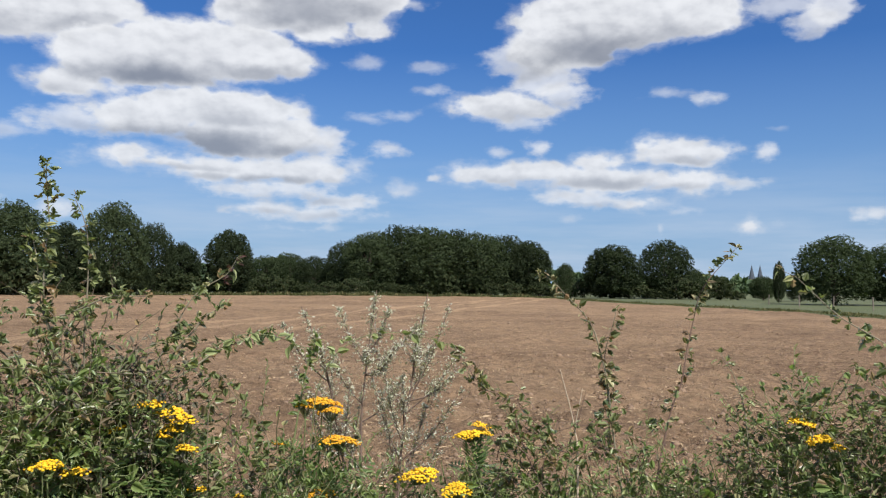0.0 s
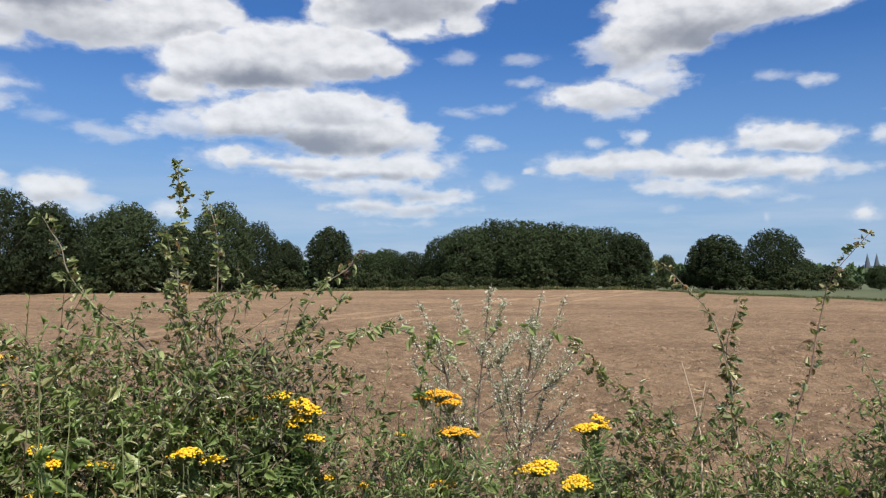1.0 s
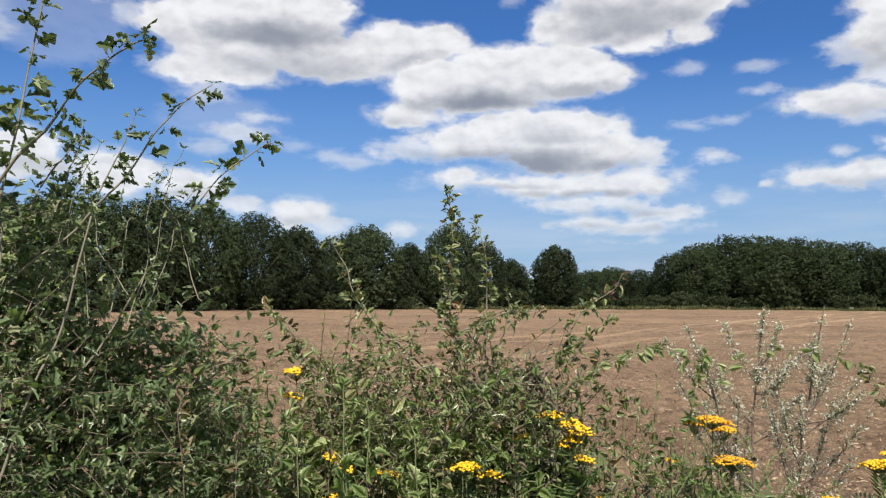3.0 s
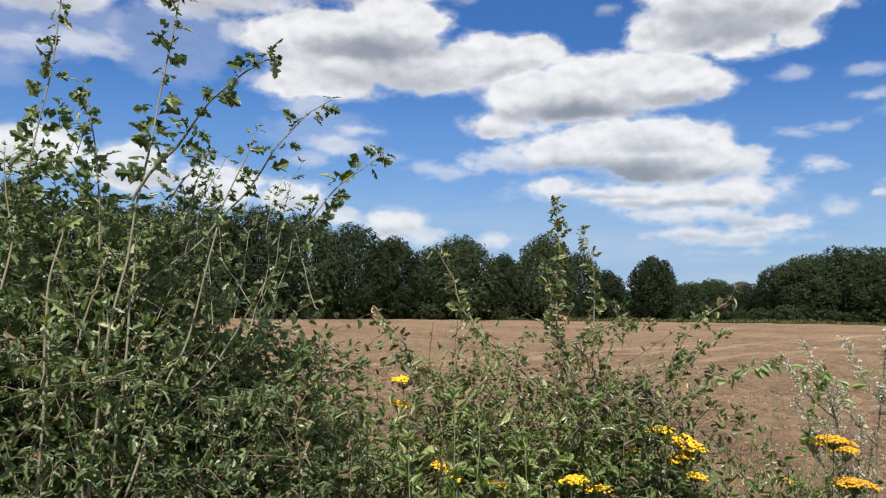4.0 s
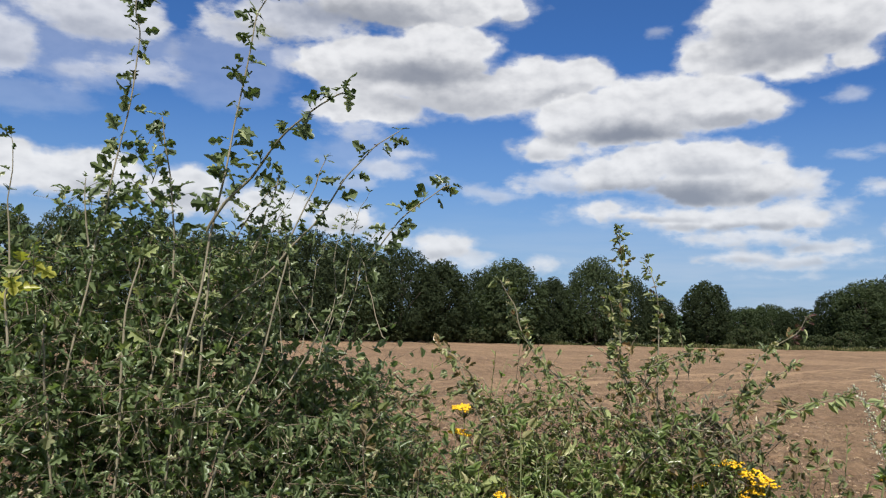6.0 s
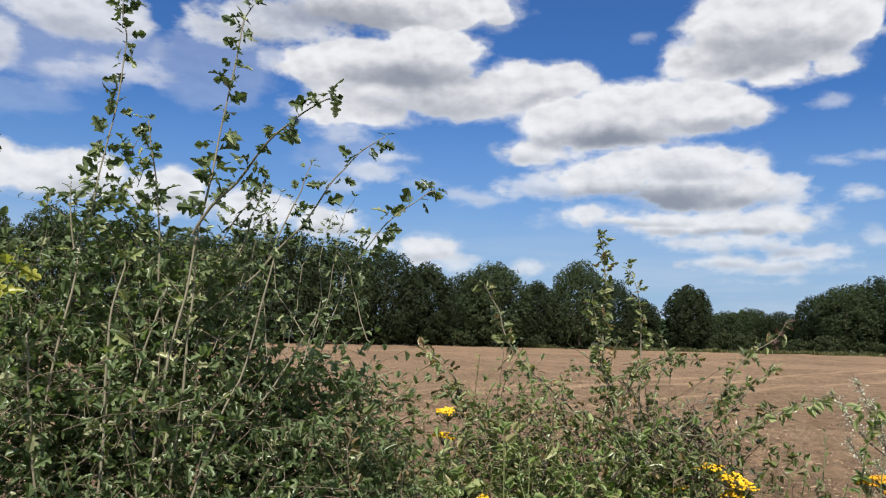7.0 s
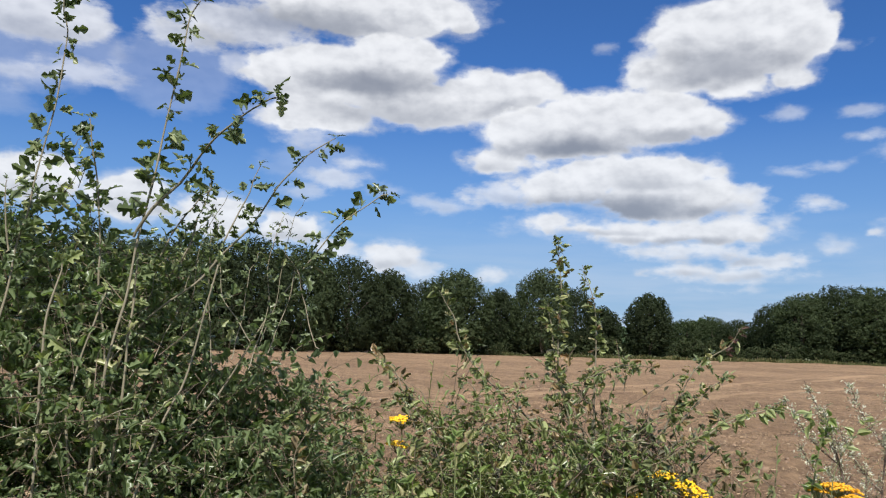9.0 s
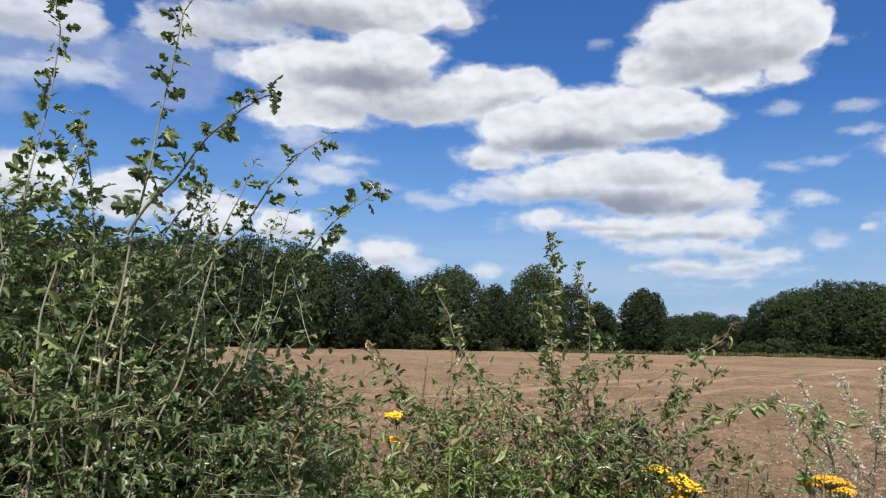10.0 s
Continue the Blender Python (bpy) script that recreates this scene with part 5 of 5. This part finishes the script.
def right_growth():
    ob = thing("hedge_shrub", (1.05, 2.05, 0), "olive green leafy young hedge shrub with arching sprigs", "shrub")
    shoot(ob, [(1.34, 1.83, 1.38), (1.2, 1.91, 1.5), (1.1, 1.96, 1.57), (1.04, 1.99, 1.64), (0.98, 2.02, 1.69)], 0.004, 0.001, tuft=(2, 2, 3, 4), leaf=LEAF_OLIVE, size=0.034, step=0.02, root=(1.45, 1.85, -0.03))
    shoot(ob, [(1.05, 1.99, 1.24), (1.0, 2.01, 1.35), (0.97, 2.02, 1.4)], 0.004, 0.001, tuft=(2, 2, 3, 4), leaf=LEAF_OLIVE, size=0.03, step=0.014, root=(1.08, 2.02, -0.03))
    shoot(ob, [(0.9, 2.05, 1.2), (0.88, 2.06, 1.35), (0.83, 2.07, 1.46)], 0.004, 0.001, tuft=(2, 2, 3, 4), leaf=LEAF_OLIVE, size=0.026, step=0.015, root=(0.92, 2.07, -0.03))
    shoot(ob, [(1.22, 1.93, 1.3), (1.2, 1.91, 1.36), (1.14, 1.94, 1.44)], 0.004, 0.001, tuft=(2, 2, 3, 4), leaf=LEAF_OLIVE, size=0.034, step=0.02, root=(1.25, 1.95, -0.03))
    mass(ob, 780, along_line([(0.85, 2.08), (1.1, 2.0), (1.5, 1.9), (2.2, 1.75)], [1.18, 1.34, 1.36, 1.4], 0.2, 0.0, 0.7), 0.17, L_MASS, 0.025, M_OLIVE, M_UNDERTWIG, 0.6)
    ob = thing("rose_briar", (0.6, 2.4, 0), "thin reddish wild briar with sparse leaves", "shrub")
    shoot(ob, [(0.6, 2.34, 1.13), (0.56, 2.35, 1.41), (0.52, 2.36, 1.53), (0.45, 2.37, 1.61), (0.37, 2.38, 1.68)], 0.006, 0.001, tuft=(2, 3, 4), leaf=LEAF_ROSE, size=0.029, step=0.014, root=(0.62, 2.38, -0.03), bark=M_TWIG)
    shoot(ob, [(0.58, 2.35, 1.13), (0.57, 2.35, 1.41), (0.6, 2.34, 1.57)], 0.004, 0.001, tuft=(2, 3, 4), leaf=LEAF_ROSE, size=0.031, step=0.016, root=(0.6, 2.38, -0.03))
    mass(ob, 110, along_line([(0.5, 2.33), (0.7, 2.33)], [1.18, 1.14], 0.09, 0.4), 0.13, L_MASS, 0.026, M_OLIVE, M_TWIGRED)
    ob = thing("rose_briar", (0.72, 2.35, 0), "tall single reddish briar stem with pale leaves", "shrub")
    shoot(ob, [(0.72, 2.31, 1.06), (0.75, 2.3, 1.24), (0.8, 2.29, 1.42), (0.84, 2.28, 1.62), (0.94, 2.25, 1.76)], 0.006, 0.001, tuft=(2, 3, 4), leaf=LEAF_ROSE, size=0.029, step=0.016, bare=0.2, root=(0.7, 2.35, -0.03), bark=M_TWIGRED)
    ob = thing("bramble", (0.3, 2.1, 0), "arching bramble with small clustered leaves", "shrub")
    shoot(ob, [(0.3, 2.09, 1.18), (0.24, 2.09, 1.32), (0.17, 2.09, 1.36), (0.11, 2.1, 1.46)], 0.004, 0.001, tuft=(2, 2, 3, 4), leaf=LEAF_ROSE, size=0.029, step=0.010, root=(0.36, 2.12, -0.03), bark=M_TWIGRED)
    mass(ob, 120, along_line([(0.2, 2.1), (0.42, 2.1)], [1.2, 1.22], 0.1, 0.3), 0.14, L_MASS, 0.028, M_OLIVE, M_TWIGRED)
    ob = thing("leafy_herb", (-0.33, 2.06, 0), "upright green herb with a tuft of pale leaves", "plant")
    shoot(ob, [(-0.33, 2.06, 1.24), (-0.31, 2.07, 1.39), (-0.28, 2.07, 1.49)], 0.005, 0.002, leaf=LEAF_HERB, size=0.028, step=0.008, root=(-0.34, 2.08, -0.03), bark=M_GREENSTEM)
    ob = thing("dry_stalk", (0.44, 2.07, 0), "bare straw-coloured dry weed stalk", "plant")
    for pts, r, root in (([(0.44, 2.07, 1.07), (0.43, 2.07, 1.25), (0.39, 2.07, 1.41)], 0.004, (0.45, 2.08, -0.02)), ([(0.43, 2.07, 1.25), (0.44, 2.06, 1.31), (0.45, 2.06, 1.36)], 0.002, None)):
        path = curve_points(([root] if root else []) + pts, 12)
        part("stalk", mesh_of("stalk", *tube(path, r, 0.001, 5, 0.1), M_STALK, True), ob)


def mugwort():
    ob = thing("mugwort", (-0.1, 2.3, 0), "silvery grey mugwort with feathery flower spikes", "plant")
    stems = [[(-0.13, 2.28, -0.02), (-0.15, 2.24, 0.7), (-0.17, 2.24, 1.2), (-0.15, 2.24, 1.45), (-0.13, 2.24, 1.62)],
             [(-0.06, 2.28, -0.02), (-0.07, 2.25, 0.7), (-0.05, 2.24, 1.15), (-0.02, 2.25, 1.37), (0.02, 2.25, 1.61)],
             [(-0.1, 2.3, -0.02), (-0.12, 2.3, 0.6), (-0.22, 2.26, 1.1), (-0.28, 2.24, 1.4), (-0.35, 2.22, 1.57)]]
    ends = [(0, 0.72, (-0.24, 2.23, 1.57)), (0, 0.78, (-0.09, 2.24, 1.57)), (0, 0.6, (-0.27, 2.2, 1.46)), (0, 0.66, (-0.06, 2.2, 1.47)), (0, 0.55, (-0.05, 2.28, 1.36)),
            (1, 0.68, (0.09, 2.25, 1.585)), (1, 0.62, (0.13, 2.25, 1.46)), (1, 0.78, (0.0, 2.25, 1.52)), (1, 0.52, (0.13, 2.22, 1.34)), (1, 0.5, (-0.14, 2.2, 1.38)),
            (2, 0.7, (-0.3, 2.2, 1.5)), (2, 0.6, (-0.37, 2.24, 1.4)), (2, 0.55, (-0.2, 2.2, 1.35)), (2, 0.5, (-0.33, 2.3, 1.27)), (1, 0.42, (0.09, 2.28, 1.22)), (0, 0.45, (-0.25, 2.27, 1.22))]
    for _ in range(20):   # finer side sprays fill the fan
        s_ = int(RNG.integers(0, 3))
        f = RNG.uniform(0.40, 0.78)
        a = RNG.uniform(0, 6.283)
        up = 1.02 + 0.62 * f + RNG.uniform(-0.06, 0.08)
        ends.append((s_, f, (stems[s_][3][0] + 0.16 * math.cos(a), 2.25 + 0.08 * math.sin(a), up)))
    roots, ways, lens = [], [], []

    def dress(path, f0, n, reach):
        k = len(path) - 1
        along = path[-1] - path[max(0, k - 5)]
        along = along / np.linalg.norm(along)
        for _ in range(n):
            f = RNG.uniform(f0, 1.0)
            q = path[int(f * k)]
            out = RNG.normal(size=3)
            d = out / np.linalg.norm(out) * 0.8 + along * RNG.uniform(0.3, 1.3)
            roots.append(q)
            ways.append(d / np.linalg.norm(d))
            lens.append(reach * (1.35 - f) * RNG.uniform(0.5, 1.3))

    lines = []
    for pts in stems:
        path = curve_points(pts, 24)
        lines.append(path)
        part("stem", mesh_of("stem", *tube(path, 0.0058, 0.0013, 6, 0.1), M_SILVER_STEM, True), ob)
        dress(path, 0.8, 50, 0.05)
        dress(path, 0.4, 45, 0.055)
    for s, f, e in ends:
        b = lines[s][int(f * 23)]
        e = np.array(e)
        path = curve_points([b, b * 0.5 + e * 0.5 + np.array([0.0, 0.0, -0.025]), e], 16)
        part("spike", mesh_of("spike", *tube(path, 0.0026, 0.0007, 5), M_SILVER_STEM, True), ob)
        dress(path, 0.34, 68, 0.044)
    tw, lv = sprays(np.array(roots), np.array(ways), np.array(lens), L_BIT, 0.0095, 0.0046, 0.03, 0.0007, 0.75)
    part("twig_mass", mesh_of("twig_mass", *tw, M_SILVER_STEM), ob, kind="stuff")
    part("foliage", mesh_of("foliage", *lv, M_SILVER), ob, "tiny silver-grey leaves and buds", "stuff")


def flower_shape():
    """One button: a low dome with a rim, unit diameter."""
    vs, fs = [(0, 0, 0.30)], []
    for r, z in ((0.3, 0.25), (0.5, 0.05), (0.38, -0.2)):
        vs += [(r * math.cos(a * 6.283 / 7), r * math.sin(a * 6.283 / 7), z) for a in range(7)]
    for j in range(7):
        k = (j + 1) % 7
        fs.append((0, 1 + j, 1 + k))
        for q in (0, 7):
            fs += [(1 + q + j, 8 + q + j, 8 + q + k), (1 + q + j, 8 + q + k, 1 + q + k)]
    return np.array(vs, float), np.array(fs)


BUTTON = flower_shape()


def tansy(base, heads, petals=None):
    """A clump: every head is (x, y, z, width)."""
    ob = thing("tansy_plant", (*base, 0), "tansy in bloom with flat clusters of yellow button flowers", "plant", "tansies in the hedge")
    roots = []
    for x, y, z, w in heads:
        w *= 1.1
        bx, by = base[0] + RNG.normal(0, 0.05), base[1] + RNG.normal(0, 0.05)
        path = curve_points([(bx, by, -0.02), ((bx + x) / 2, (by + y) / 2, z * 0.5), (x, y, z - 0.03)], 12)
        stem = part("stem", mesh_of("stem", *tube(path, 0.0038, 0.0018, 6), M_GREENSTEM, True), ob)
        n = max(16, int((w / 0.0080) ** 2 * 1.7))
        i = np.arange(n)
        rr, a = np.sqrt((i + 0.5) / n) * w / 2, i * 2.39996
        lump_ = RNG.normal(0, 0.0022, n)
        tilt = RNG.normal(0, 0.16, 2)
        rr = rr * (1 + 0.18 * np.sin(3 * a + RNG.uniform(0, 6)))
        p = np.stack([x + rr * np.cos(a) * RNG.uniform(0.75, 1.15, n) + RNG.normal(0, 0.0025, n), y + rr * np.sin(a) * RNG.uniform(0.75, 1.15, n), z + lump_ - 0.45 * (rr ** 2) / w + tilt[0] * rr * np.cos(a) + tilt[1] * rr * np.sin(a)], axis=1)
        up = np.stack([(p[:, 0] - x) * 3, (p[:, 1] - y) * 3, np.full(n, 1.0)], axis=1) + RNG.normal(0, 0.12, (n, 3))
        fr = frames_of(up, RNG.uniform(0, 6, n))
        fr = np.stack([fr[:, :, 0], fr[:, :, 2], fr[:, :, 1]], axis=-1)
        head = part("flower_head", mesh_of("flower_head", *scatter(BUTTON, p, fr, RNG.uniform(0.0068, 0.0092, n)), petals or M_YELLOW, True), ob, "flat yellow cluster of button flowers")
        ped = []
        hub = np.array((x, y, z - 0.035))
        for q in p[::3]:
            ped.append(tube(np.array([hub, (hub + q) / 2 + np.array([0, 0, -0.004]), q]), 0.0009, 0.0007, 3))
        part("stalk_spray", mesh_of("stalk_spray", *joined(ped), M_GREENSTEM), head, kind="stuff")
        for f in np.linspace(0.35, 0.95, 12):
            roots.append(path[int(f * 11)])
    roots = np.repeat(np.array(roots), 6, axis=0)
    way = rand_dirs(len(roots), 0.35)
    piece = scatter(L_TANSY, roots, frames_of(way, RNG.normal(0, 0.4, len(roots))), RNG.uniform(0.06, 0.13, len(roots)))
    part("foliage", mesh_of("foliage", *piece, M_TANSYLEAF), ob, "dark green feathery leaves", "stuff")


def tansies():
    tansy((-0.58, 1.82), [(-0.63, 1.78, 1.35, 0.062), (-0.58, 1.79, 1.33, 0.07), (-0.555, 1.8, 1.31, 0.06), (-0.69, 1.76, 1.29, 0.042), (-0.58, 1.8, 1.29, 0.05), (-0.6, 1.79, 1.27, 0.04), (-0.55, 1.81, 1.24, 0.045)])
    tansy((-0.52, 1.86), [(-0.52, 1.81, 1.14, 0.04), (-0.45, 1.95, 1.09, 0.034)])
    tansy((-0.77, 1.66), [(-0.79, 1.61, 1.24, 0.065), (-0.74, 1.63, 1.22, 0.05)])
    tansy((-0.29, 2.1), [(-0.262, 2.08, 1.32, 0.085), (-0.235, 2.07, 1.295, 0.06), (-0.215, 2.09, 1.215, 0.095), (-0.305, 2.07, 1.305, 0.04), (-0.37, 2.06, 1.205, 0.035), (-0.262, 2.08, 1.07, 0.07)], M_ORANGE)
    tansy((0.05, 2.06), [(0.01, 2.02, 1.14, 0.09), (0.11, 2.02, 1.1, 0.072)])
    tansy((0.17, 2.4), [(0.16, 2.35, 1.19, 0.1), (0.19, 2.36, 1.21, 0.05)])
    tansy((1.06, 2.02), [(1.02, 2.0, 1.29, 0.06), (1.06, 1.98, 1.25, 0.06), (1.1, 1.97, 1.23, 0.035)])
    tansy((-1.08, 1.58), [(-1.1, 1.53, 1.25, 0.052), (-1.08, 1.54, 1.22, 0.042), (-0.985, 1.57, 1.215, 0.052), (-1.11, 1.53, 1.15, 0.09)])
    tansy((-1.36, 1.82), [(-1.37, 1.78, 1.43, 0.06), (-1.37, 1.77, 1.36, 0.06)])


hawthorn_bush()
sapling()
bramble_sprigs()
dried_herb()
verge_herbs()
right_growth()
mugwort()
tansies()
